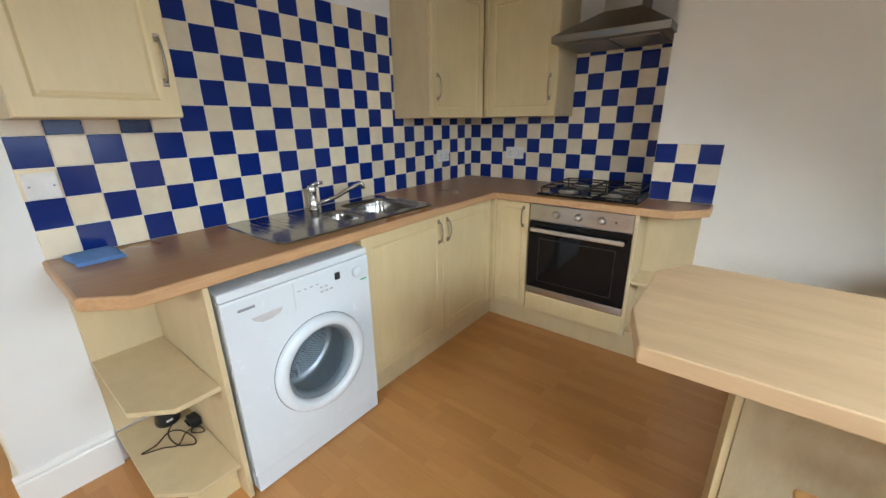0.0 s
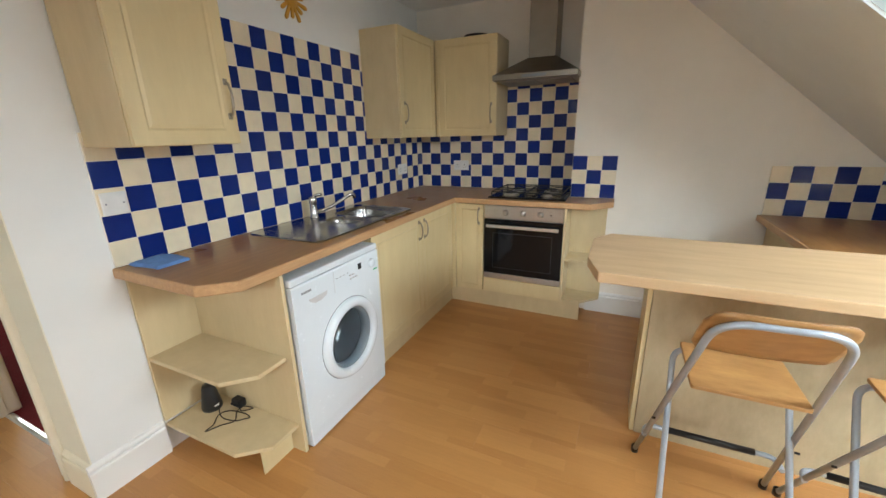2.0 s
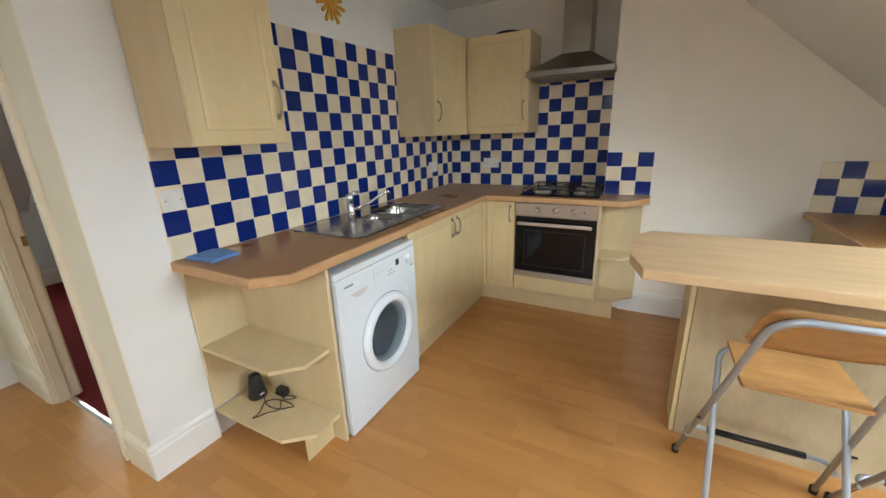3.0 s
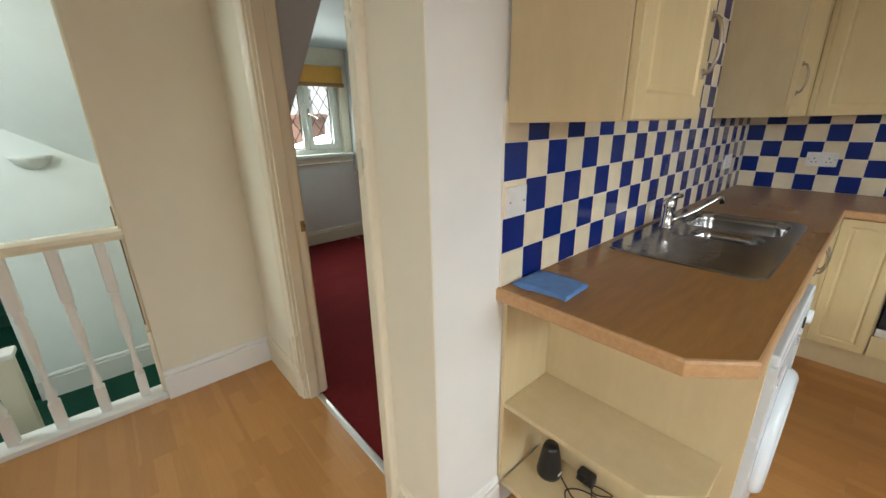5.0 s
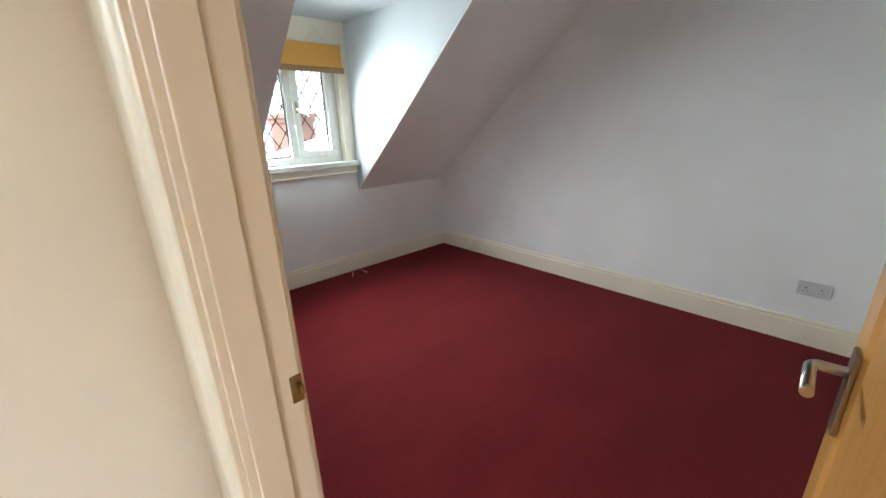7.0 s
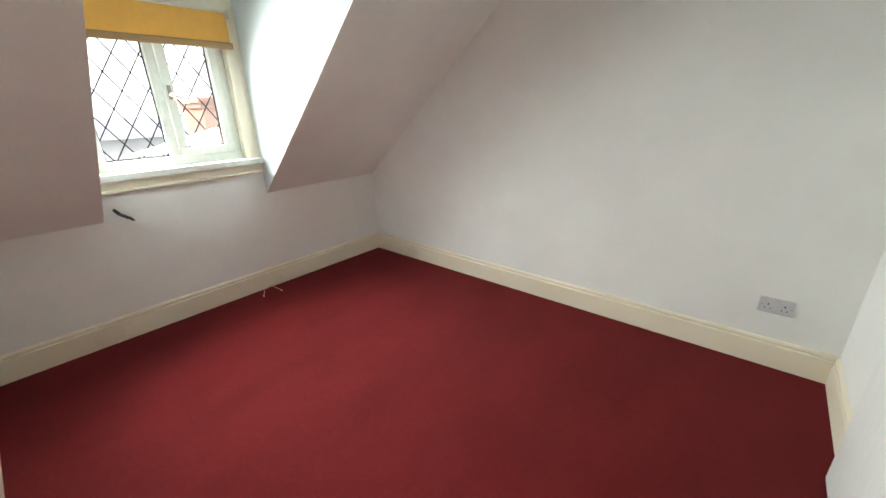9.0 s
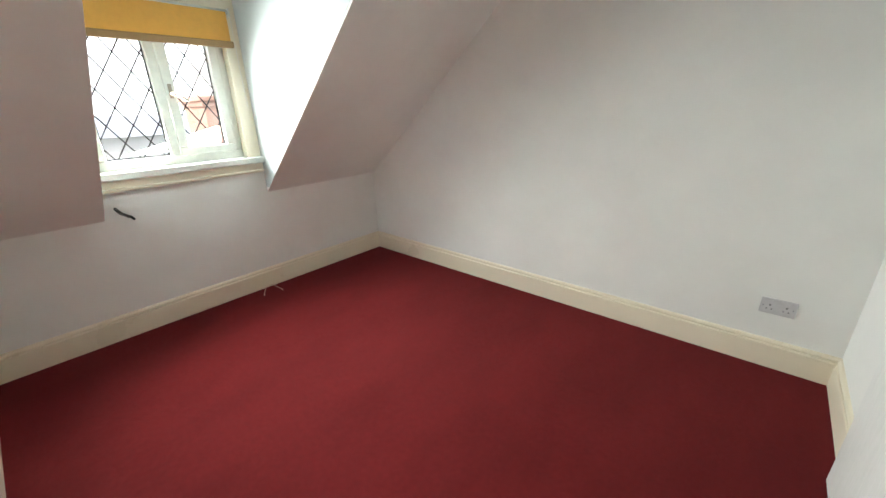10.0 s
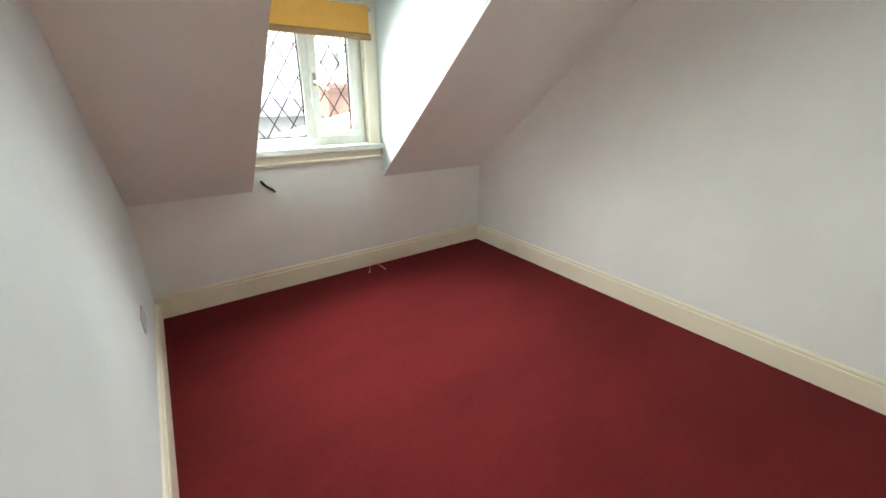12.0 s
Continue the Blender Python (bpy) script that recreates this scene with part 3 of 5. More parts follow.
box(bm, (DOOR_L - 0.001, -2.760, 0.893), (DOOR_L + 0.003, -2.740, 0.945), 0.001)
box(bm, (DOOR_L + 0.002, -2.750, 0.915), (DOOR_L + 0.016, -2.742, 0.930), 0.001)
solo("latch_keep", bm, M_BRASS, "small aged brass latch keep on the door lining", "latch")

# bedroom window: frame, opening light, panes with lead lattice, sill
WXF = -3.735
win = thing("window_1", (WXF, -1.54, WZ0), "white framed dormer window with leaded diamond panes", "window")
win["kind"] = "structure"
bm = bmesh.new()
MULL0, MULL1 = -1.592, -1.530
for a, b in (((WY0, WZ0), (WY1, WZ0 + 0.068)), ((WY0, WZ1 - 0.06), (WY1, WZ1)), ((WY0, WZ0 + 0.068), (WY0 + 0.062, WZ1 - 0.06)), ((WY1 - 0.048, WZ0 + 0.068), (WY1, WZ1 - 0.06)), ((MULL0, WZ0 + 0.068), (MULL1, WZ1 - 0.06))):
    box(bm, (WXF - 0.06, a[0], a[1]), (WXF, b[0], b[1]), 0.006)
part("window_frame", bm, M_UPVC, win)
bm = bmesh.new()
SY0, SY1, SZ0, SZ1 = -1.538, -1.174, WZ0 + 0.062, WZ1 - 0.055
for a, b in (((SY0, SZ0), (SY1, SZ0 + 0.054)), ((SY0, SZ1 - 0.05), (SY1, SZ1)), ((SY0, SZ0 + 0.054), (SY0 + 0.058, SZ1 - 0.05)), ((SY1 - 0.058, SZ0 + 0.054), (SY1, SZ1 - 0.05))):
    box(bm, (WXF - 0.05, a[0], a[1]), (WXF + 0.014, b[0], b[1]), 0.007, 3)
sash = part("opening_light", bm, M_UPVC, win)


def lead_strip(bm, p, q, half, x):
    """A flat lead came between two places of the pane, given as (y, z)."""
    a, b = Vector((x, *p)), Vector((x, *q))
    w = Vector((0, b.z - a.z, a.y - b.y)).normalized() * half
    lo = [bm.verts.new(v) for v in (a + w, b + w, b - w, a - w)]
    hi = [bm.verts.new(v.co - Vector((0.003, 0, 0))) for v in lo]
    bm.faces.new(lo), bm.faces.new(hi[::-1])
    loop_faces(bm, lo, hi, False)


def lattice(name, y0, y1, z0, z1, cross, parent):
    """A pane with its diamond leads; two leads cross at the place cross."""
    pane = part(name, boxed((WXF - 0.042, y0, z0), (WXF - 0.036, y1, z1)), M_GLASS, parent)
    pane.visible_shadow = False
    bm = bmesh.new()
    dy, dz = 0.133, 0.207
    for slope in (dz / dy, -dz / dy):
        for k in range(-9, 10):
            ends = []
            for y in (y0, y1):
                z = cross[1] + k * dz + (y - cross[0]) * slope
                zc = min(max(z, z0), z1)
                ends.append((y + (zc - z) / slope, zc))
            if ends[1][0] - ends[0][0] > 0.01:
                lead_strip(bm, *ends, 0.0036, WXF - 0.0325)
    for p, q in (((y0, z0 + 0.004), (y1, z0 + 0.004)), ((y0, z1 - 0.004), (y1, z1 - 0.004)), ((y0 + 0.004, z0), (y0 + 0.004, z1)), ((y1 - 0.004, z0), (y1 - 0.004, z1))):
        lead_strip(bm, p, q, 0.004, WXF - 0.0318)
    part("lead_lattice", bm, M_LEAD, pane, "dark diamond lead strips")


lattice("pane", WY0 + 0.062, MULL0, WZ0 + 0.068, WZ1 - 0.06, (-1.745, 1.308), win)
lattice("pane", SY0 + 0.058, SY1 - 0.058, SZ0 + 0.054, SZ1 - 0.05, (-1.298, 1.415), sash)
bm = bmesh.new()
box(bm, (WXF + 0.014, -1.522, 1.462), (WXF + 0.022, -1.500, 1.548), 0.003)
tube(bm, rounded([(WXF + 0.020, -1.511, 1.490), (WXF + 0.045, -1.511, 1.490), (WXF + 0.052, -1.47, 1.476), (WXF + 0.046, -1.425, 1.440)], 0.012), 0.0075)
part("window_handle", bm, M_PEWTER, sash, "grey cockspur window handle")
bm = bmesh.new()
box(bm, (WXF - 0.01, DY0 + 0.002, 1.005), (BX + 0.060, DY1 - 0.002, 1.050), 0.007, 3)
part("window_sill", bm, M_UPVC, win, "white gloss sill board")
bm = bmesh.new()
box(bm, (BX, DY0 + 0.004, 0.955), (BX + 0.016, DY1 - 0.004, 1.005), 0.003)
box(bm, (BX, DY0 + 0.004, 0.936), (BX + 0.034, DY1 - 0.004, 0.956), 0.008, 3)
part("sill_moulding", bm, M_GLOSS, win)
# kitchen dormer window and an assumed south window stand behind the walker, plain
for name, a, b, axis in (("window_2", (KX + 0.05, KY0 + 0.06, 0.98), (KX + 0.10, KY1 - 0.06, 2.10), "x"), ("window_3", (0.9, SOUTH - 0.10, 0.95), (2.7, SOUTH - 0.05, 2.05), "y")):
    w = thing(name, a, "plain white framed window, assumed out of view", "window")
    w["kind"] = "structure"
    bm = bmesh.new()
    n = 1 if axis == "x" else 0
    for lo, hi in ((a[n], a[n] + 0.06), (b[n] - 0.06, b[n]), ((a[n] + b[n]) / 2 - 0.03, (a[n] + b[n]) / 2 + 0.03)):
        p, q = list(a), list(b)
        p[n], q[n] = lo, hi
        box(bm, p, q, 0.004)
    for lo, hi in ((a[2], a[2] + 0.06), (b[2] - 0.06, b[2])):
        p, q = list(a), list(b)
        p[2], q[2] = lo, hi
        p[n], q[n] = a[n] + 0.06, b[n] - 0.06
        box(bm, p, q, 0.004)
    part("window_frame", bm, M_UPVC, w)

# ---------------------------------------------------------------- outside the bedroom window
# brick and slate colours lightened to stand in for glaring daylight outside
M_BRICKFAR = paint("lightened_far_brick", (0.60, 0.37, 0.30), 0.9, 0.2)
M_ROOFFAR = paint("lightened_far_slate", (0.46, 0.52, 0.58), 0.8, 0.12)
M_RENDER = paint("far_render", (0.78, 0.80, 0.82), 0.9, 0.08)
M_GROUND = paint("far_ground", (0.20, 0.21, 0.17), 0.95, 0.3, grain=3)
bm = bmesh.new()
box(bm, (-400, -400, -6.2), (400, 400, -6.0))
setting("ground", bm, M_GROUND, "grey green ground far below the window", "ground")
M_CLOUD = bpy.data.materials.new("bright_overcast")
M_CLOUD.use_nodes = True
nt = M_CLOUD.node_tree
nt.nodes.remove(nt.nodes["Principled BSDF"])
glow = nt.nodes.new("ShaderNodeEmission")
glow.inputs["Strength"].default_value = 1.5
nt.links.new(ramp(nt, noise_tex(nt, coords(nt), 0.02, 4), [(0.3, (0.86, 0.92, 1.0)), (0.7, (0.98, 0.99, 1.0))]), glow.inputs["Color"])
nt.links.new(glow.outputs[0], nt.nodes["Material Output"].inputs["Surface"])
bm = bmesh.new()
bm.faces.new([bm.verts.new(p) for p in ((-70, -110, -6), (-70, 110, -6), (-70, 110, 60), (-70, -110, 60))])
setting("backdrop", bm, M_CLOUD, "bright white overcast sky beyond the houses", "sky")
house = thing("neighbour_house", (-34, -4, -6), "pale rendered house with a grey slate roof across the gardens", "house")
part("wall", boxed((-40, -16, -6), (-32, 8.0, 0.05)), M_RENDER, house)
bm = bmesh.new()
prism(bm, [(-31.6, 0.0), (-36, 1.2), (-40.4, 0.0)], "y", -16.3, 8.4)
part("roof", bm, M_ROOFFAR, house, "grey slate pitched roof, paled for outdoor brightness")
for y in (-13.5, -10.0, -6.5, -3.0, 0.5, 4.0):
    part("window", boxed((-32.02, y - 0.6, -2.6), (-31.96, y + 0.6, -1.3)), M_ROOFFAR, house)
    part("window_sill", boxed((-32.06, y - 0.7, -2.72), (-31.90, y + 0.7, -2.61)), M_RENDER, house)
stack = thing("chimney_stack", (-8.2, 0.36, -6), "tall red brick chimney stack of the house behind", "chimney")
part("shaft", boxed((-8.75, 0.11, -6), (-7.85, 0.61, 1.45), 0.01), M_BRICKFAR, stack)
for grow, z0, z1 in ((0.03, 1.45, 1.53), (0.06, 1.53, 1.61)):
    part("corbel", boxed((-8.75 - grow, 0.11 - grow, z0), (-7.85 + grow, 0.61 + grow, z1), 0.008), M_BRICKFAR, stack)
for x in (-8.5, -8.1):
    bm = bmesh.new()
    lathe(bm, [(0.13, 0), (0.14, 0.03), (0.115, 0.06), (0.10, 0.45), (0.12, 0.48), (0.12, 0.54), (0.09, 0.54), (0.085, 0.1)], pose(x, 0.36, 1.61), 18)
    part("chimney_pot", bm, M_RENDER, stack, "pale clay chimney pot")

# ---------------------------------------------------------------- tiles


def tile_mesh(name, w, h, material):
    """A glazed tile in the x-z plane, facing -y, its edges rolled back."""
    bm = bmesh.new()
    d, e = 0.007, 0.0022
    back = [bm.verts.new(p) for p in ((0, 0, 0), (w, 0, 0), (w, 0, h), (0, 0, h))]
    mid = [bm.verts.new(p) for p in ((0, -d + e, 0), (w, -d + e, 0), (w, -d + e, h), (0, -d + e, h))]
    top = [bm.verts.new(p) for p in ((e, -d, e), (w - e, -d, e), (w - e, -d, h - e), (e, -d, h - e))]
    for a, b in ((back, mid), (mid, top)):
        for i in range(4):
            j = (i + 1) % 4
            bm.faces.new((a[i], a[j], b[j], b[i]))
    bm.faces.new(top)
    bmesh.ops.recalc_face_normals(bm, faces=bm.faces)
    me = bpy.data.meshes.new(name)
    bm.to_mesh(me)
    bm.free()
    me.materials.append(material)
    return me


TILE_CACHE = {}


def splashback(name, m, cols, rows, pw, ph, blue_at, label, keep=lambda c, r: True, cut=None):
    """Tiles set out from the corner m in local x and z; m turns -y to the room."""
    bm = bmesh.new()
    for c in range(cols):
        rs = [r for r in range(rows) if keep(c, r)]
        if rs:
            box(bm, (c * pw, -0.0082, rs[0] * ph), (c * pw + pw, -0.0005, (rs[-1] + 1) * ph))
    bm.transform(m)
    back = setting(name, bm, M_GROUT, label, "tiles")
    for c in range(cols):
        for r in range(rows):
            if not keep(c, r):
                continue
            blue = blue_at(c, r)
            h = ph if not cut else min(ph, cut(c) - r * ph)
            key = (blue, round(pw, 4), round(h, 3))
            if h < 0.02:
                continue
            if key not in TILE_CACHE:
                TILE_CACHE[key] = tile_mesh("tile", pw - 0.0022, h - 0.0022, M_BLUE if blue else M_CREAM)
            ob = new("tile", TILE_CACHE[key])
            ob.parent = back
            wob = random.uniform(-0.0004, 0.0004)
            ob.matrix_basis = m @ pose(c * pw + 0.0011, -0.0035 + wob, r * ph + 0.0011, random.uniform(-0.25, 0.25), 0, random.uniform(-0.25, 0.25))
    return back


def kitchen_tiles():
    # sink wall: local x runs towards the corner's far end along -y
    turn = Matrix(((0, -1, 0, 0), (1, 0, 0, -2.6), (0, 0, 1, 0.902), (0, 0, 0, 1)))
    splashback("splashback_sink", turn, 26, 10, 0.1, 0.102, lambda c, r: (25 - c + r) % 2 == 0, "blue and cream checkered wall tiles behind the sink",
               keep=lambda c, r: r < 5 or 4 <= c <= 17)
    splashback("splashback_hob", pose(0.0, 0, 0.902), 14, 9, 0.102, 0.102, lambda c, r: (c + r) % 2 == 1, "blue and cream checkered wall tiles behind the hob",
               keep=lambda c, r: r < 5 or c >= 8)
    splashback("splashback_breast", pose(BREAST_X, BREAST_Y, 0.902), 3, 3, 0.101, 0.101, lambda c, r: (c + r) % 2 == 0, "nine blue and cream tiles beside the hob")
    splashback("splashback_bar", pose(2.603, BREAST_Y, 0.842), 8, 3, 0.102, 0.102, lambda c, r: (c + r) % 2 == 1, "blue and cream tiles above the low worktop",
               cut=lambda c: slope_z_kit(2.603 + c * 0.102 + 0.102) - 0.845)


# ---------------------------------------------------------------- kitchen units


def face_to(origin, right):
    """Local x along right in plan, z up, -y outwards to the room."""
    r = Vector((*right, 0)).normalized()
    out = Vector((r.y, -r.x, 0))
    return Matrix(((r.x, -out.x, 0, origin[0]), (r.y, -out.y, 0, origin[1]), (0, 0, 1, origin[2]), (0, 0, 0, 1)))


def cabinet_door(parent, m, w, h, handle=None, framed=True, rail=0.068):
    bm = boxed((0, -0.019, 0), (w, 0, h), 0.0025)
    if framed:
        front = [f for f in bm.faces if f.normal.y < -0.9 and f.calc_area() > 0.3 * w * h]
        bmesh.ops.inset_region(bm, faces=front, thickness=rail, depth=0)
        bmesh.ops.inset_region(bm, faces=front, thickness=0.012, depth=-0.0045)
        bmesh.ops.inset_region(bm, faces=front, thickness=0.016, depth=0.0025)
    bm.transform(m)
    door = part("door", bm, M_CAB, parent)
    if handle:
        hx, hz, l = handle
        hb = bmesh.new()
        arch = [(hx, -0.019, hz), (hx, -0.036, hz + 0.004), (hx, -0.046, hz + l * 0.25), (hx, -0.049, hz + l * 0.5), (hx, -0.046, hz + l * 0.75), (hx, -0.036, hz + l - 0.004), (hx, -0.019, hz + l)]
        tube(hb, rounded(arch, 0.008, 3), 0.0048, 8)
        for z in (hz, hz + l):
            box(hb, (hx - 0.009, -0.024, z - 0.012), (hx + 0.009, -0.019, z + 0.012), 0.002)
        hb.transform(m)
        part("handle", hb, M_PEWTER, door, "pewter bow handle")
    return door


def wall_units():
    z0, z1 = 1.358, 2.085
    u = thing("wall_cabinet", (0.16, -2.39, z0), "pale maple wall cabinet fixed above the tiled worktop", "cabinet", "kitchen wall cabinets")
    part("body", boxed((0.009, -2.590, z0), (0.30, -2.190, z1), 0.002), M_CARCASS, u)
    cabinet_door(u, face_to((0.301, -2.588, z0 + 0.002), (0, 1)), 0.396, z1 - z0 - 0.004, (0.366, 0.105, 0.128))
    u = thing("corner_wall_cabinet", (0.16, -0.6, z0), "pale maple corner wall cabinet with one door", "cabinet", "kitchen wall cabinets")
    part("body", boxed((0.009, -0.880, z0), (0.30, -0.009, z1), 0.002), M_CARCASS, u)
    cabinet_door(u, face_to((0.301, -0.878, z0 + 0.002), (0, 1)), 0.548, z1 - z0 - 0.004, (0.05, 0.105, 0.128))
    u = thing("wall_cabinet", (0.6, -0.16, z0), "pale maple wall cabinet beside the cooker hood", "cabinet", "kitchen wall cabinets")
    part("body", boxed((0.301, -0.30, z0), (0.836, -0.009, z1), 0.002), M_CARCASS, u)
    part("filler_strip", boxed((0.322, -0.318, z0), (0.347, -0.301, z1), 0.002), M_CAB, u)
    cabinet_door(u, face_to((0.349, -0.301, z0 + 0.002), (1, 0)), 0.486, z1 - z0 - 0.004, (0.446, 0.105, 0.128))
    bm = bmesh.new()
    lathe(bm, [(0, 0.0), (0.07, 0.0), (0.082, 0.006), (0.10, 0.017), (0.104, 0.021), (0.098, 0.020), (0.08, 0.010), (0, 0.006)], pose(0.63, -0.19, z1))
    solo("plate", bm, M_BLACK, "black plate lying on the wall cabinet", "plate")


def base_units():
    zt = 0.858
    # sink unit with two doors
    u = thing("sink_unit", (0.3, -1.15, 0), "pale maple two door sink base cabinet", "cabinet", "kitchen base cabinets")
    bm = bmesh.new()
    box(bm, (0.02, -1.700, 0.14), (0.558, -1.682, zt), 0.001)
    box(bm, (0.02, -0.62, 0.14), (0.558, -0.602, zt), 0.001)
    box(bm, (0.02, -1.682, 0.14), (0.558, -0.62, 0.158), 0.001)
    box(bm, (0.54, -1.682, 0.80), (0.558, -0.62, zt), 0.001)
    part("body", bm, M_CARCASS, u)
    cabinet_door(u, face_to((0.559, -1.700, 0.145), (0, 1)), 0.575, zt - 0.150, (0.538, 0.56, 0.115), rail=0.07)
    cabinet_door(u, face_to((0.559, -1.122, 0.145), (0, 1)), 0.505, zt - 0.150, (0.036, 0.56, 0.115), rail=0.07)
    part("plinth", boxed((0.515, -1.705, 0), (0.533, -0.53, 0.142), 0.002), M_CARCASS, u)
    # corner unit, narrow door beside the oven
    u = thing("corner_unit", (0.6, -0.3, 0), "pale maple corner base cabinet with a narrow door", "cabinet", "kitchen base cabinets")
    part("body", boxed((0.02, -0.558, 0.14), (0.825, -0.015, zt - 0.05), 0.002), M_CARCASS, u)
    part("corner_post", boxed((0.558, -0.60, 0.142), (0.598, -0.559, zt), 0.002), M_CAB, u)
    cabinet_door(u, face_to((0.600, -0.559, 0.145), (1, 0)), 0.226, zt - 0.150, (0.192, 0.56, 0.115), rail=0.05)
    part("plinth", boxed((0.533, -0.53, 0), (1.575, -0.512, 0.142), 0.002), M_CARCASS, u)
    # oven housing with its lower panel
    u = thing("oven_housing", (1.13, -0.3, 0), "pale maple oven housing with a plain lower panel", "cabinet", "kitchen base cabinets")
    bm = bmesh.new()
    box(bm, (0.826, -0.555, 0.14), (0.836, -0.02, zt), 0.001)
    box(bm, (1.430, -0.575, 0.14), (1.448, -0.31, zt), 0.001)
    box(bm, (0.836, -0.54, 0.14), (1.43, -0.02, 0.155), 0.001)
    part("body", bm, M_CARCASS, u)
    part("lower_panel", boxed((0.832, -0.577, 0.146), (1.430, -0.559, 0.262), 0.002), M_CAB, u)
    # open end shelves by the chimney breast
    u = thing("end_shelf_unit", (1.55, -0.45, 0), "pale maple open end shelves under the worktop end", "shelf", "open end shelves")
    shelf = [(1.449, -0.308), (1.70, -0.308), (1.70, -0.42), (1.58, -0.55), (1.449, -0.55)]
    for z in (0.145, 0.46):
        bm = bmesh.new()
        prism(bm, shelf, "z", z, z + 0.018, 0.002)
        part("shelf", bm, M_CARCASS, u)
    part("back_panel", boxed((1.449, -0.330, 0.163), (1.70, -0.308, zt), 0.001), M_CARCASS, u)
    # open end shelves by the doorway
    u = thing("end_shelf_unit", (0.3, -2.46, 0), "pale maple open end shelves beside the washing machine", "shelf", "open end shelves")
    part("side_panel", boxed((0.01, -2.342, 0.0), (0.598, -2.324, zt), 0.0015), M_CARCASS, u)
    part("back_panel", boxed((0.004, -2.580, 0.163), (0.020, -2.343, zt), 0.0015), M_CARCASS, u)
    shelf = [(0.021, -2.343), (0.021, -2.580), (0.466, -2.580), (0.566, -2.482), (0.566, -2.343)]
    low = [(0.021, -2.343), (0.021, -2.580), (0.468, -2.580), (0.580, -2.486), (0.580, -2.343)]
    for z, o in ((0.137, low), (0.472, shelf)):
        bm = bmesh.new()
        prism(bm, o, "z", z, z + 0.018, 0.002)
        part("shelf", bm, M_CARCASS, u)
    bm = bmesh.new()
    prism(bm, [(0.505, -2.343), (0.523, -2.343), (0.523, -2.505), (0.505, -2.495)], "z", 0, 0.137, 0.001)
    box(bm, (0.03, -2.37, 0), (0.505, -2.343, 0.137), 0.001)
    part("plinth", bm, M_CAB, u)


def worktops():
    z0, z1 = 0.860, 0.900
    t = thing("worktop", (0.3, -1.3, z0), "brown wood effect laminate worktop with a pale beech edge", "worktop")
    sy0, sy1, sx0, sx1 = -2.005, -1.145, 0.06, 0.492
    bm = bmesh.new()
    prism(bm, [(0.0, -2.6), (0.49, -2.6), (0.592, -2.505), (0.592, sy0), (0.0, sy0)], "z", z0, z1)
    box(bm, (0.0, sy0, z0), (sx0, sy1, z1))
    box(bm, (sx1, sy0, z0), (0.592, sy1, z1))
    prism(bm, [(0.0, sy1), (0.592, sy1), (0.592, -0.592), (1.60, -0.592), (1.73, -0.44), (1.73, BREAST_Y - 0.001), (BREAST_X - 0.001, BREAST_Y - 0.001), (BREAST_X - 0.001, -0.001), (0.0, -0.001)], "z", z0, z1)
    part("surface", bm, M_TOP, t)
    bm = bmesh.new()
    path = [(0.0, -2.6), (0.492, -2.6), (0.592, -2.505), (0.592, -0.592), (1.60, -0.592), (1.73, -0.44), (1.73, BREAST_Y - 0.002)]
    prof = [(0.0, 0.0), (0.006, 0.0), (0.009, 0.004), (0.009, 0.034), (0.006, 0.039), (0.0, 0.0405)]
    rows = []
    for i, p in enumerate(path):
        p = Vector(p)
        a = (p - Vector(path[i - 1])).normalized() if i else None
        b = (Vector(path[i + 1]) - p).normalized() if i < len(path) - 1 else None
        na = Vector((a.y, -a.x)) if a else None
        nb = Vector((b.y, -b.x)) if b else None
        n = (na + nb).normalized() / max(0.3, math.cos(na.angle(nb) / 2)) if a and b else (na or nb)
        rows.append([bm.verts.new((p.x + n.x * d, p.y + n.y * d, z0 + h)) for d, h in prof])
    for r, s in zip(rows, rows[1:]):
        for k in range(len(prof) - 1):
            bm.faces.new((r[k], r[k + 1], s[k + 1], s[k]))
    bm.faces.new(rows[0]), bm.faces.new(rows[-1][::-1])
    part("edging", bm, M_EDGE, t, "pale beech edging strip")
    t = thing("low_worktop", (3.0, -0.9, 0.8), "brown wood effect low worktop under the slope", "worktop")
    part("surface", boxed((2.59, -1.60, 0.802), (3.44, BREAST_Y - 0.002, 0.842), 0.004), M_TOP, t)
    part("edging", boxed((2.581, -1.60, 0.803), (2.5895, BREAST_Y - 0.002, 0.841), 0.003), M_EDGE, t, "pale beech edging strip")
    part("support_panel", boxed((2.64, -1.38, 0.0), (2.66, BREAST_Y - 0.02, 0.801), 0.002), M_CARCASS, t)
    b = thing("breakfast_bar", (2.6, -1.68, 0), "beech breakfast bar on a pale maple panel base", "table")
    bm = bmesh.new()
    prism(bm, [(1.685, -1.49), (1.685, -1.80), (1.735, -1.965), (3.45, -1.965), (3.45, -1.378), (1.755, -1.378)], "z", 0.862, 0.902, 0.004, 3)
    part("top", bm, M_BAR, b, "blocky beech effect top")
    part("front_panel", boxed((1.946, -1.612, 0.0), (3.42, -1.594, 0.861), 0.002), M_BARPANEL, b, "stained and faded panel, also darkened for shade under the bar")
    part("end_panel", boxed((1.926, -1.606, 0.0), (1.945, -1.390, 0.861), 0.002), M_CAB, b)
    for k in range(2):
        part("rear_panel", boxed((1.95 + 0.33 * k, -1.408, 0.10), (1.95 + 0.33 * k + 0.326, -1.390, 0.861), 0.002), M_CAB, b)


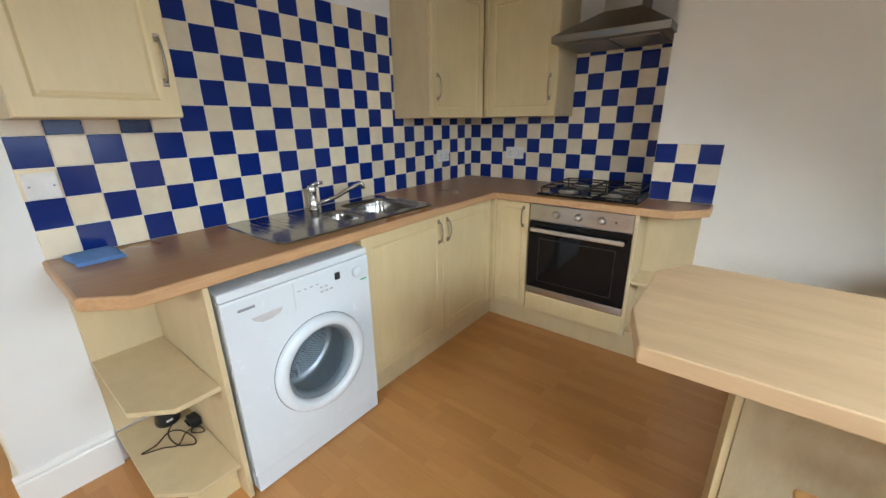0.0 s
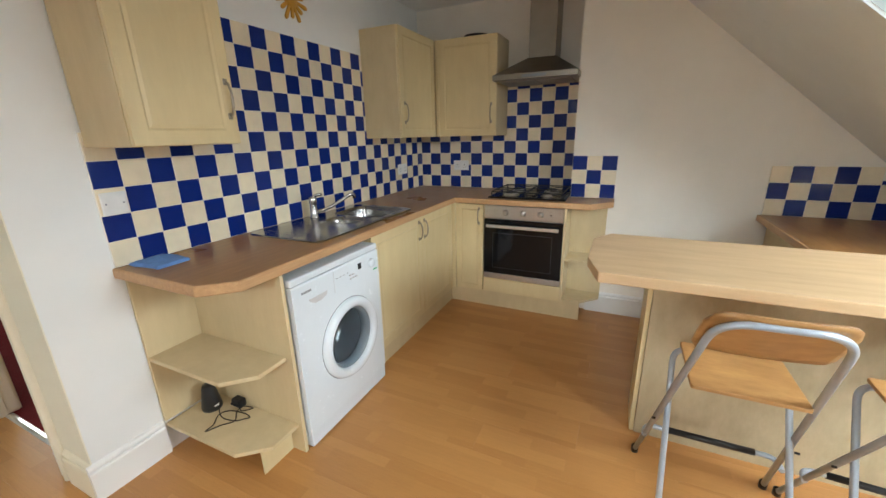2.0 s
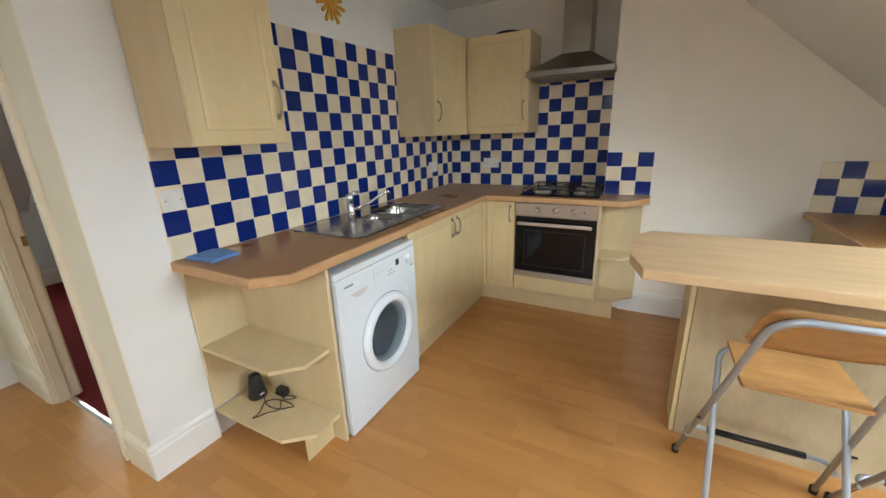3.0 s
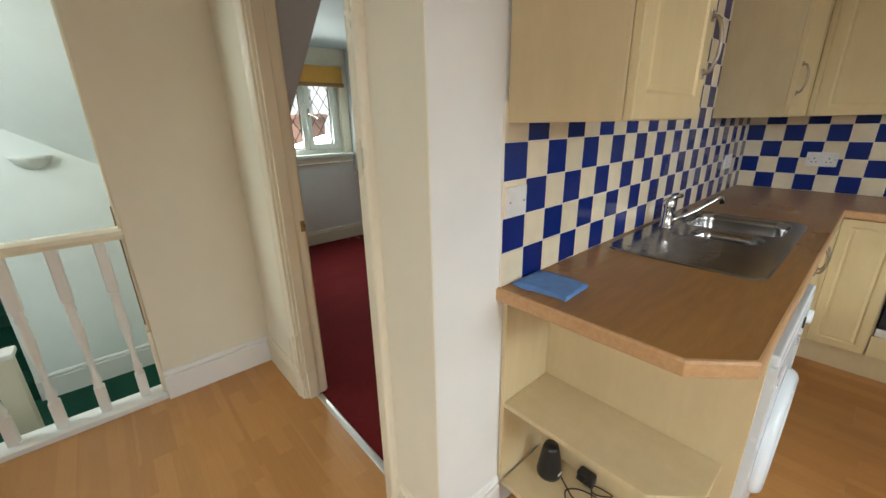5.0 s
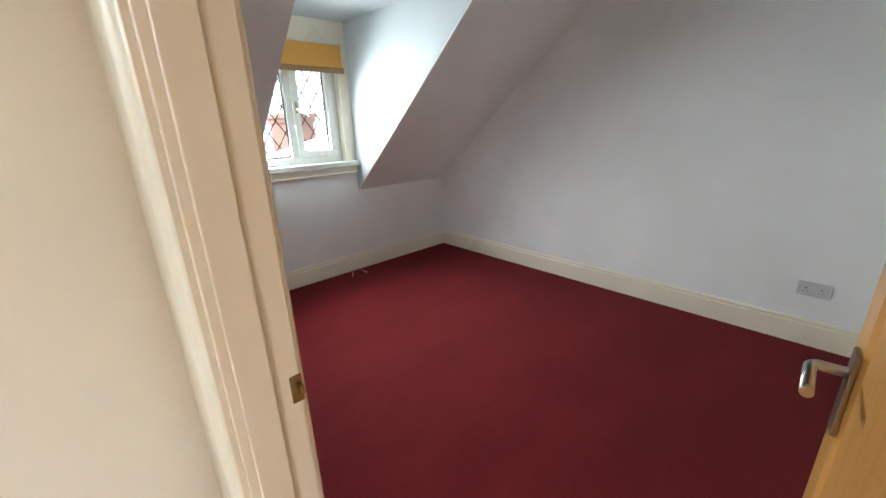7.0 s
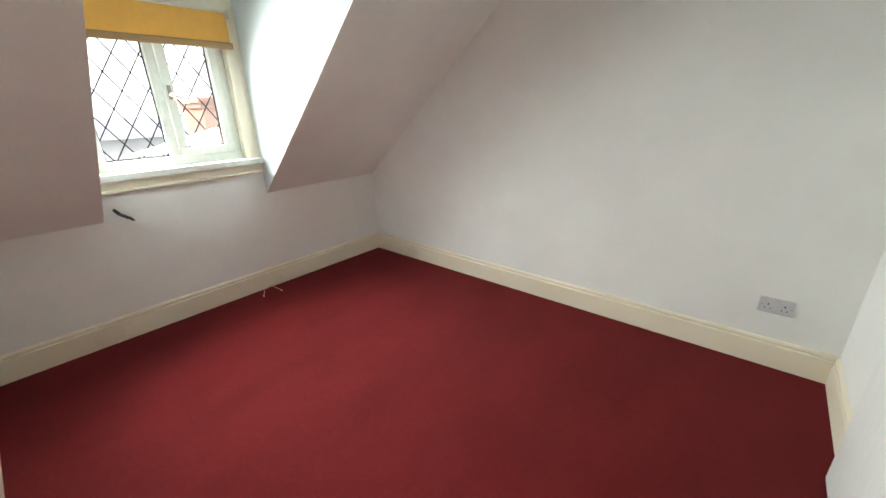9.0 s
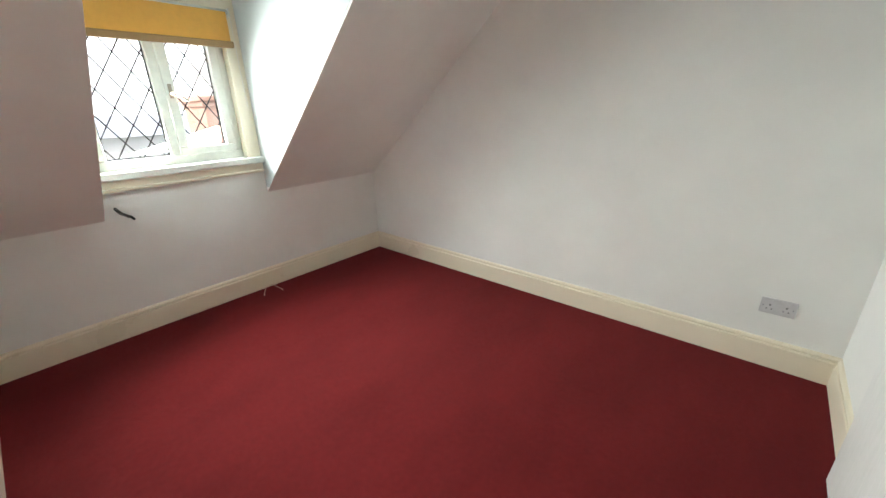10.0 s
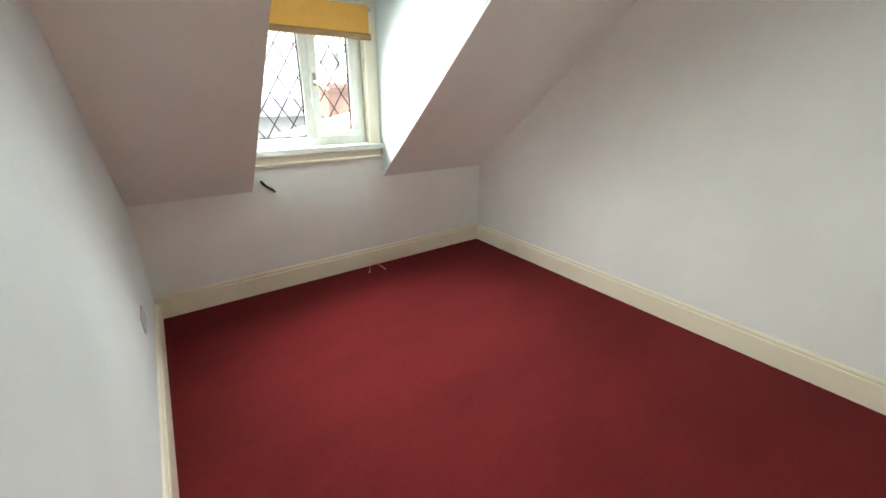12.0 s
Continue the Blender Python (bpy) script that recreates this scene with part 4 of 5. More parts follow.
def sink():
    s = thing("kitchen_sink", (0.27, -1.56, 0.9), "stainless steel one and a half bowl sink with a drainer", "sink")
    bm = bmesh.new()
    z = 0.9075
    outer_low = [bm.verts.new(p) for p in round_rect(0.034, -2.030, 0.522, -1.118, 0.05, 0.9005)]
    outer = [bm.verts.new(p) for p in round_rect(0.039, -2.025, 0.517, -1.123, 0.046, z)]
    loop_faces(bm, outer_low, outer)
    holes = []
    for x0, y0, x1, y1, r, depth in ((0.115, -1.475, 0.475, -1.155, 0.06, 0.15), (0.20, -1.66, 0.44, -1.505, 0.055, 0.10)):
        rim = [bm.verts.new(p) for p in round_rect(x0, y0, x1, y1, r, z)]
        prev = rim
        for inset, dz in ((0.006, -0.006), (0.010, -0.03), (0.018, -depth * 0.85), (0.035, -depth), (0.07, -depth - 0.004)):
            ring = [bm.verts.new(p) for p in round_rect(x0 + inset, y0 + inset, x1 - inset, y1 - inset, max(0.012, r - inset * 0.6), z + dz)]
            loop_faces(bm, prev, ring)
            prev = ring
        bm.faces.new(prev)
        holes.append(rim)
    edges = []
    for ring in (outer, *holes):
        for i in range(len(ring)):
            edges.append(bm.edges.get((ring[i], ring[(i + 1) % len(ring)])))
    bmesh.ops.triangle_fill(bm, use_beauty=True, use_dissolve=False, edges=edges)
    part("basin", bm, M_SINK, s)
    bm = bmesh.new()
    for k in range(9):
        y = -1.97 + 0.033 * k
        prism(bm, [(y - 0.008, 0.9068), (y - 0.004, 0.9084), (y, 0.9088), (y + 0.004, 0.9084), (y + 0.008, 0.9068)], "x", 0.10, 0.36 + 0.012 * (k % 2))
    part("drainer_ribs", bm, M_SINK, s)
    for x, y, d in ((0.295, -1.315, 0.154), (0.32, -1.583, 0.104)):
        bm = bmesh.new()
        lathe(bm, [(0, 0.006), (0.02, 0.006), (0.032, 0.004), (0.04, 0.0)], pose(x, y, z - d))
        part("waste", bm, M_CHROME, s)
    t = thing("mixer_tap", (0.10, -1.60, 0.907), "chrome monobloc mixer tap with a swivel spout", "tap")
    bm = bmesh.new()
    lathe(bm, [(0, 0), (0.027, 0), (0.026, 0.008), (0.021, 0.014), (0.020, 0.085), (0.023, 0.095), (0.023, 0.118), (0.017, 0.128), (0, 0.131)], pose(0.10, -1.60, 0.907))
    part("body", bm, M_CHROME, t)
    bm = bmesh.new()
    tube(bm, rounded([(0.105, -1.585, 0.935), (0.16, -1.50, 0.965), (0.225, -1.405, 1.025), (0.238, -1.385, 1.030), (0.240, -1.380, 1.000)], 0.014), 0.0105, 12)
    part("spout", bm, M_CHROME, t)
    bm = bmesh.new()
    tube(bm, rounded([(0.10, -1.60, 1.033), (0.112, -1.583, 1.042), (0.130, -1.553, 1.046)], 0.01), 0.009, 10)
    part("lever", bm, M_CHROME, t)


def hob():
    h = thing("gas_hob", (1.14, -0.29, 0.9), "black four burner gas hob set on the worktop", "hob")
    part("hotplate", boxed((0.850, -0.535, 0.9005), (1.425, -0.060, 0.912), 0.004, 3), M_OVENGLASS, h, "glossy black hob plate")
    spots = ((1.00, -0.18, 0.038), (1.27, -0.18, 0.048), (1.00, -0.41, 0.048), (1.27, -0.41, 0.030))
    for x, y, r in spots:
        bm = bmesh.new()
        lathe(bm, [(r + 0.014, 0), (r + 0.012, 0.006), (r, 0.010), (r, 0.018)], pose(x, y, 0.911))
        part("burner_ring", bm, M_STEEL, h, "silver burner ring")
        bm = bmesh.new()
        lathe(bm, [(r - 0.003, 0.016), (r - 0.003, 0.023), (r - 0.010, 0.027), (0, 0.027)], pose(x, y, 0.911))
        part("burner_cap", bm, M_IRON, h)
    for x0, x1 in ((0.875, 1.130), (1.145, 1.395)):
        bm = bmesh.new()
        z = 0.948
        tube(bm, rounded([(x0, -0.52, z - 0.02), (x0, -0.52, z), (x0, -0.07, z), (x0, -0.07, z - 0.02)], 0.012), 0.0045, 6)
        tube(bm, rounded([(x1, -0.52, z - 0.02), (x1, -0.52, z), (x1, -0.07, z), (x1, -0.07, z - 0.02)], 0.012), 0.0045, 6)
        for y in (-0.52, -0.295, -0.07):
            tube(bm, [(x0, y, z), (x1, y, z)], 0.0045, 6)
        xm = (x0 + x1) / 2
        for y in (-0.41, -0.18):
            for dx, dy in ((1, 0), (-1, 0), (0, 1), (0, -1)):
                tube(bm, [(xm + dx * 0.025, y + dy * 0.025, z + 0.003), (xm + dx * 0.12, y + dy * 0.112, z)], 0.004, 6)
        for x in (x0, x1):
            for y in (-0.52, -0.07):
                tube(bm, [(x, y, 0.911), (x, y, z)], 0.005, 6)
        part("pan_support", bm, M_IRON, h)
    for k in range(4):
        bm = bmesh.new()
        lathe(bm, [(0.016, 0), (0.015, 0.012), (0.012, 0.016), (0, 0.016)], pose(1.408, -0.46 + 0.06 * k, 0.912), 14)
        part("knob", bm, M_BLACK, h)


def oven():
    x0, x1, y = 0.838, 1.428, -0.560
    o = thing("built_in_oven", (1.13, -0.3, 0.265), "stainless steel built in oven with a black glass door", "oven")
    part("casing", boxed((x0 + 0.01, y, 0.27), (x1 - 0.01, -0.05, 0.85), 0.002), M_WMGREY, o)
    part("control_panel", boxed((x0, y - 0.020, 0.752), (x1, y - 0.001, 0.852), 0.003), M_STEEL, o, "brushed steel control panel")
    d = part("door", boxed((x0, y - 0.026, 0.312), (x1, y - 0.001, 0.746), 0.004), M_OVENGLASS, o, "black glass oven door")
    bm = bmesh.new()
    box(bm, (x0 + 0.025, y - 0.066, 0.688), (x1 - 0.025, y - 0.054, 0.714), 0.005, 3)
    for x in (x0 + 0.06, x1 - 0.06):
        tube(bm, [(x, y - 0.026, 0.700), (x, y - 0.062, 0.700)], 0.008, 10)
    part("handle", bm, M_ALU, d, "long silver bar handle")
    bm = bmesh.new()
    for a, b in (((x0 + 0.07, 0.36), (x1 - 0.07, 0.364)), ((x0 + 0.07, 0.64), (x1 - 0.07, 0.644)), ((x0 + 0.07, 0.364), (x0 + 0.074, 0.64)), ((x1 - 0.074, 0.364), (x1 - 0.07, 0.64))):
        box(bm, (a[0], y - 0.0268, a[1]), (b[0], y - 0.0258, b[1]))
    part("window_border", bm, M_DARKLINE, d)
    part("lower_trim", boxed((x0, y - 0.022, 0.266), (x1, y - 0.001, 0.308), 0.003), M_STEEL, o, "brushed steel trim")
    for x in (1.005, 1.135, 1.265):
        k = bmesh.new()
        lathe(k, [(0.024, 0), (0.023, 0.004), (0.019, 0.006), (0.017, 0.024), (0.014, 0.027), (0, 0.027)], pose(x, y - 0.020, 0.802, 90), 20)
        part("knob", k, M_STEEL, o, "silver control knob")
    part("indicator_lamp", boxed((1.335, y - 0.0225, 0.797), (1.345, y - 0.0195, 0.807), 0.001), M_BLACK, o)


def hood():
    h = thing("cooker_hood", (1.145, -0.22, 1.735), "dull stainless steel chimney cooker hood", "cooker hood")
    x0, x1, yf = 0.846, 1.440, -0.460
    bm = boxed((x0, yf, 1.738), (x1, -0.009, 1.776), 0.003)
    part("rim", bm, M_HOOD, h)
    bm = bmesh.new()
    a = [(x0 + 0.004, yf + 0.004, 1.7765), (x1 - 0.004, yf + 0.004, 1.7765), (x1 - 0.004, -0.009, 1.7765), (x0 + 0.004, -0.009, 1.7765)]
    b = [(1.045, -0.235, 1.905), (1.250, -0.235, 1.905), (1.250, -0.009, 1.905), (1.045, -0.009, 1.905)]
    lo, hi = [bm.verts.new(p) for p in a], [bm.verts.new(p) for p in b]
    loop_faces(bm, lo, hi, False)
    bm.faces.new(lo[::-1]), bm.faces.new(hi)
    part("canopy", bm, M_HOOD, h)
    part("chimney", boxed((1.050, -0.230, 1.9055), (1.245, -0.009, CEIL), 0.002), M_HOOD, h)
    for k in range(2):
        bm = boxed((x0 + 0.05 + 0.25 * k, -0.40, 1.731), (x0 + 0.29 + 0.25 * k, -0.09, 1.7375), 0.002)
        part("grease_filter", bm, M_HOOD, h)
    part("switch_panel", boxed((1.06, yf - 0.003, 1.748), (1.23, yf, 1.766), 0.001), M_RUBBER, h)


def washing_machine():
    y0, y1, xf = -2.312, -1.706, 0.616
    w = thing("washing_machine", (0.3, -2.0, 0), "white front loading washing machine under the worktop", "washing machine")
    bm = bmesh.new()
    box(bm, (0.06, y0, 0.018), (xf - 0.03, y0 + 0.012, 0.795), 0.003)
    box(bm, (0.06, y1 - 0.012, 0.018), (xf - 0.03, y1, 0.795), 0.003)
    box(bm, (0.06, y0 + 0.012, 0.018), (0.072, y1 - 0.012, 0.795))
    box(bm, (0.072, y0 + 0.012, 0.018), (xf - 0.03, y1 - 0.012, 0.03))
    part("cabinet", bm, M_WM, w)
    part("lid", boxed((0.06, y0 - 0.001, 0.7965), (xf - 0.001, y1 + 0.001, 0.828), 0.007, 3), M_WM, w)
    bm = bmesh.new()
    rim = [bm.verts.new((xf, y, z)) for y, z in ((y0, 0.09), (y1, 0.09), (y1, 0.672), (y0, 0.672))]
    hole = [bm.verts.new((xf, -1.979 + 0.164 * math.cos(2 * math.pi * k / 40), 0.41 + 0.164 * math.sin(2 * math.pi * k / 40))) for k in range(40)]
    loops = [bm.edges.new((a, b)) for r in (rim, hole) for a, b in zip(r, r[1:] + r[:1])]
    bmesh.ops.triangle_fill(bm, use_beauty=True, edges=loops)
    ext = bmesh.ops.extrude_face_region(bm, geom=list(bm.faces))
    for v in [g for g in ext["geom"] if isinstance(g, bmesh.types.BMVert)]:
        v.co.x -= 0.029
    part("front_panel", bm, M_WM, w)
    bm = bmesh.new()
    prism(bm, [(xf - 0.029, 0.6722), (xf, 0.6722), (xf, 0.786), (xf - 0.004, 0.794), (xf - 0.029, 0.794)], "y", y0, y1)
    fascia = part("control_panel", bm, M_WM, w)
    part("kick_panel", boxed((xf - 0.045, y0 + 0.004, 0.008), (xf - 0.002, y1 - 0.004, 0.0885), 0.003), M_WM, w)
    for y in (y0 + 0.05, y1 - 0.05):
        for x in (0.10, 0.53):
            bm = bmesh.new()
            lathe(bm, [(0.02, 0), (0.02, 0.012), (0.012, 0.019)], pose(x, y, 0), 12)
            part("foot", bm, M_BLACK, w)
    face = pose(xf, -1.979, 0.41, 0, 90, 0)
    bm = bmesh.new()
    lathe(bm, [(0.206, 0.0), (0.206, 0.008), (0.203, 0.016), (0.196, 0.024), (0.184, 0.029), (0.170, 0.028), (0.161, 0.021), (0.156, 0.006), (0.156, -0.004)], face, 56)
    door = part("porthole_door", bm, M_WM, w, "round white door ring")
    bm = bmesh.new()
    lathe(bm, [(0.196, 0.0008), (0.2085, 0.0008), (0.2095, 0.0)], face, 56)
    part("door_gap", bm, M_RUBBER, door, "dark joint round the door")
    bm = bmesh.new()
    lathe(bm, [(0.158, 0.004), (0.150, 0.002), (0.140, -0.010), (0.134, -0.035), (0.138, -0.05), (0.16, -0.055)], face, 48)
    part("seal", bm, M_RUBBER, door, "grey rubber seal")
    bm = bmesh.new()
    lathe(bm, [(0.156, 0.002), (0.10, -0.005), (0.0, -0.008), (0.0, -0.011), (0.10, -0.008), (0.156, -0.001), (0.156, 0.002)], face, 48)
    g = part("glass", bm, M_DRUMGLASS, door, "clear bowl shaped door glass")
    g.visible_shadow = False
    bm = bmesh.new()
    lathe(bm, [(0.152, -0.056), (0.205, -0.06), (0.212, -0.08), (0.212, -0.22), (0.19, -0.24), (0.0, -0.225)], face, 48)
    part("drum", bm, M_DRUM, w, "perforated steel drum")
    bm = bmesh.new()
    for ring in range(1, 19):
        for k in range(6 * ring):
            a = 2 * math.pi * k / (6 * ring)
            c = face @ Vector((0.0102 * ring * math.cos(a), 0.0102 * ring * math.sin(a), -0.2235 - 0.00075 * ring))
            box(bm, c - Vector((0.0006, 0.0016, 0.0016)), c + Vector((0.0014, 0.0016, 0.0016)))
    part("drum_holes", bm, M_BLACK, w)
    bm = bmesh.new()
    prism(bm, [(-2.225, 0.712), (-2.11, 0.712), (-2.12, 0.695), (-2.15, 0.685), (-2.19, 0.685), (-2.215, 0.697)], "x", xf - 0.002, xf + 0.003, 0.001)
    part("drawer_grip", bm, M_GREYPLATE, w, "pale grey drawer grip")
    part("display", boxed((xf, -1.880, 0.735), (xf + 0.0045, -1.856, 0.765), 0.001), M_BLACK, fascia, "small black display")
    bm = bmesh.new()
    lathe(bm, [(0.024, 0), (0.023, 0.010), (0.020, 0.014), (0, 0.014)], pose(xf + 0.001, -1.772, 0.738, 0, 90, 0), 24)
    part("programme_dial", bm, M_WM, fascia)
    part("brand_plate", boxed((xf - 0.001, -2.262, 0.748), (xf + 0.0012, -2.205, 0.757)), M_GREYPRINT, fascia)
    part("sticker", boxed((xf - 0.001, -1.752, 0.690), (xf + 0.0012, -1.720, 0.697)), M_GREEN_MARK, fascia, "small green sticker")
    for k in range(5):
        part("button", boxed((xf, -1.95 + 0.022 * (k % 3), 0.706 + 0.018 * (k // 3)), (xf + 0.006, -1.938 + 0.022 * (k % 3), 0.712 + 0.018 * (k // 3)), 0.001), M_GREYPLATE, fascia)
    for k in range(4):
        part("print_mark", boxed((xf - 0.001, -2.045 + 0.026 * k, 0.742), (xf + 0.0008, -2.034 + 0.026 * k, 0.745)), M_GREYPRINT, fascia)
    part("panel_joint", boxed((xf - 0.001, -2.0615, 0.680), (xf + 0.0008, -2.060, 0.785)), M_GREYPLATE, fascia)


# ---------------------------------------------------------------- small kitchen things


def socket_plate(name, m, w, h, gangs, material, label, category="socket"):
    s = thing(name, m.translation, label, category)
    bm = boxed((-w / 2, -0.009, -h / 2), (w / 2, 0, h / 2), 0.0025, 2)
    bm.transform(m)
    part("plate", bm, material, s)
    for sx in (-1, 1):
        bm = bmesh.new()
        lathe(bm, [(0.0034, 0), (0.0032, 0.0012), (0, 0.0014)], m @ pose(sx * 0.0302 * (2 if gangs == 2 else 1), -0.0088, 0, 90), 10)
        part("screw", bm, M_GREYPRINT, s)
    for g in range(gangs):
        cx = (g - (gangs - 1) / 2) * 0.068
        if category == "socket":
            bm = bmesh.new()
            box(bm, (cx - 0.0035, -0.0098, 0.002), (cx + 0.0035, -0.0086, 0.010))
            box(bm, (cx - 0.014, -0.0098, -0.018), (cx - 0.007, -0.0086, -0.0135))
            box(bm, (cx + 0.007, -0.0098, -0.018), (cx + 0.014, -0.0086, -0.0135))
            bm.transform(m)
            part("pin_holes", bm, M_BLACK, s)
        bm = boxed((cx - 0.007, -0.0125, 0.018), (cx + 0.007, -0.008, 0.032), 0.0015)
        bm.transform(m)
        part("switch", bm, material, s)
    return s


def sockets():
    socket_plate("outlet_plate", face_to((0.0075, -2.548, 1.150), (0, 1)), 0.086, 0.086, 0, M_PLASTIC, "white blank outlet plate with two screws on the tiles", "outlet plate")
    socket_plate("double_socket", face_to((0.0075, -0.392, 1.092), (0, 1)), 0.146, 0.086, 2, M_PLASTIC, "white double socket on the tiled wall")
    socket_plate("double_socket", face_to((0.414, -0.0075, 1.100), (1, 0)), 0.146, 0.086, 2, M_PLASTIC, "white double socket on the tiles beside the hob")
    socket_plate("double_socket", face_to((-0.490, BY, 0.352), (1, 0)), 0.146, 0.086, 2, M_GREYPLATE, "grey double socket low on the bedroom wall")
    socket_plate("double_socket", face_to((-2.86, BW + 0.004, 0.41), (-1, 0)), 0.146, 0.086, 2, M_GREYPLATE, "grey double socket on the side wall")


def cloth():
    bm = bmesh.new()
    n, mm = 16, 12
    for layer, (dx, dz, s) in enumerate(((0, 0.0, 1.0), (0.003, 0.0045, 0.98), (0.006, 0.009, 0.96))):
        top, low = [], []
        for i in range(n + 1):
            for j in range(mm + 1):
                u, v = i / n - 0.5, j / mm - 0.5
                wav = 0.004 * noise.noise(Vector((u * 5, v * 5, layer * 3.1)))
                z = 0.901 + dz + 0.0045 + wav * 0.6 - 0.004 * max(0, abs(u) * 2 - 0.8) * 4 * 0.4
                p = Vector((dx + u * 0.172 * s, v * 0.132 * s + 0.004 * math.sin(u * 6 + layer), 0))
                p.rotate(Euler((0, 0, radians(3))))
                top.append(bm.verts.new((0.100 + p.x, -2.487 + p.y, z)))
                low.append(bm.verts.new((0.100 + p.x, -2.487 + p.y, max(0.9006, z - 0.0042))))
        w = mm + 1
        for i in range(n):
            for j in range(mm):
                a = i * w + j
                f = bm.faces.new((top[a], top[a + 1], top[a + w + 1], top[a + w]))
                f.smooth = True
                bm.faces.new((low[a], low[a + w], low[a + w + 1], low[a + 1]))
        rim = [i * w for i in range(n + 1)] + [n * w + j for j in range(1, w)] + [i * w + mm for i in range(n - 1, -1, -1)] + [j for j in range(mm - 1, 0, -1)]
        for a, b in zip(rim, rim[1:] + rim[:1]):
            bm.faces.new((top[a], top[b], low[b], low[a]))
    solo("cleaning_cloth", bm, M_CLOTH, "folded blue cleaning cloth lying on the worktop", "cloth")


def gadgets():
    z = 0.1555
    c = thing("phone_charger", (0.12, -2.42, z), "black charging stand with a tangled lead on the shelf", "charger")
    bm = bmesh.new()
    m = pose(0.115, -2.425, z)
    lathe(bm, [(0, 0), (0.043, 0), (0.045, 0.012), (0.037, 0.06), (0.028, 0.112), (0.024, 0.123), (0, 0.126)], m, 20)
    part("stand", bm, M_BLACK, c)
    bm = bmesh.new()
    box(bm, (0.195, -2.385, z), (0.255, -2.345, z + 0.042), 0.009, 3)
    for x in (0.205, 0.225, 0.243):
        box(bm, (x - 0.003, -2.392, z + 0.015), (x + 0.003, -2.384, z + 0.025), 0.001)
    part("plug", bm, M_BLACK, c, "black mains plug")
    bm = bmesh.new()
    turns = [(0.14, -2.405), (0.195, -2.445), (0.235, -2.458), (0.30, -2.45), (0.342, -2.432), (0.345, -2.405), (0.30, -2.398), (0.235, -2.42), (0.198, -2.452), (0.235, -2.505),
             (0.254, -2.553), (0.272, -2.49), (0.302, -2.45), (0.268, -2.41), (0.255, -2.365), (0.295, -2.355), (0.318, -2.368), (0.272, -2.392), (0.24, -2.372)]
    knots = [Vector((x, y, z + 0.004 + 0.010 * (k % 3 == 1))) for k, (x, y) in enumerate(turns)]
    pts = []
    for k in range(len(knots) - 1):
        p0, p1, p2, p3 = knots[max(k - 1, 0)], knots[k], knots[k + 1], knots[min(k + 2, len(knots) - 1)]
        for j in range(8):
            t = j / 8
            pts.append(0.5 * (2 * p1 + (p2 - p0) * t + (2 * p0 - 5 * p1 + 4 * p2 - p3) * t * t + (3 * p1 - p0 - 3 * p2 + p3) * t ** 3))
    tube(bm, pts, 0.0026, 6)
    part("lead", bm, M_LEADBROWN, c, "dark brown lead")
    part("label", boxed((0.158, -2.440, z + 0.024), (0.1605, -2.418, z + 0.032)), M_PLASTIC, c)


def sun_plaque():
    s = thing("sun_ornament", (0.01, -1.485, 2.11), "ochre painted wooden sun hung on the wall", "ornament")
    face = pose(0.0, -1.485, 2.115, 0, 90, 0)
    bm = bmesh.new()
    lathe(bm, [(0.045, 0), (0.045, 0.010), (0.038, 0.018), (0, 0.021)], face, 28)
    part("disc", bm, M_YELLOW, s)
    for k in range(14):
        a = 2 * math.pi * k / 14
        l = 0.118 if k % 2 else 0.096
        bm = bmesh.new()
        prism(bm, [(0.03, -0.007), (l - 0.01, -0.011), (l, -0.006), (l, 0.006), (l - 0.01, 0.011), (0.03, 0.007)], "z", 0.001, 0.012, 0.002)
        bm.transform(face @ pose(0, 0, 0, 0, 0, math.degrees(a)))
        part("ray", bm, M_YELLOW, s)


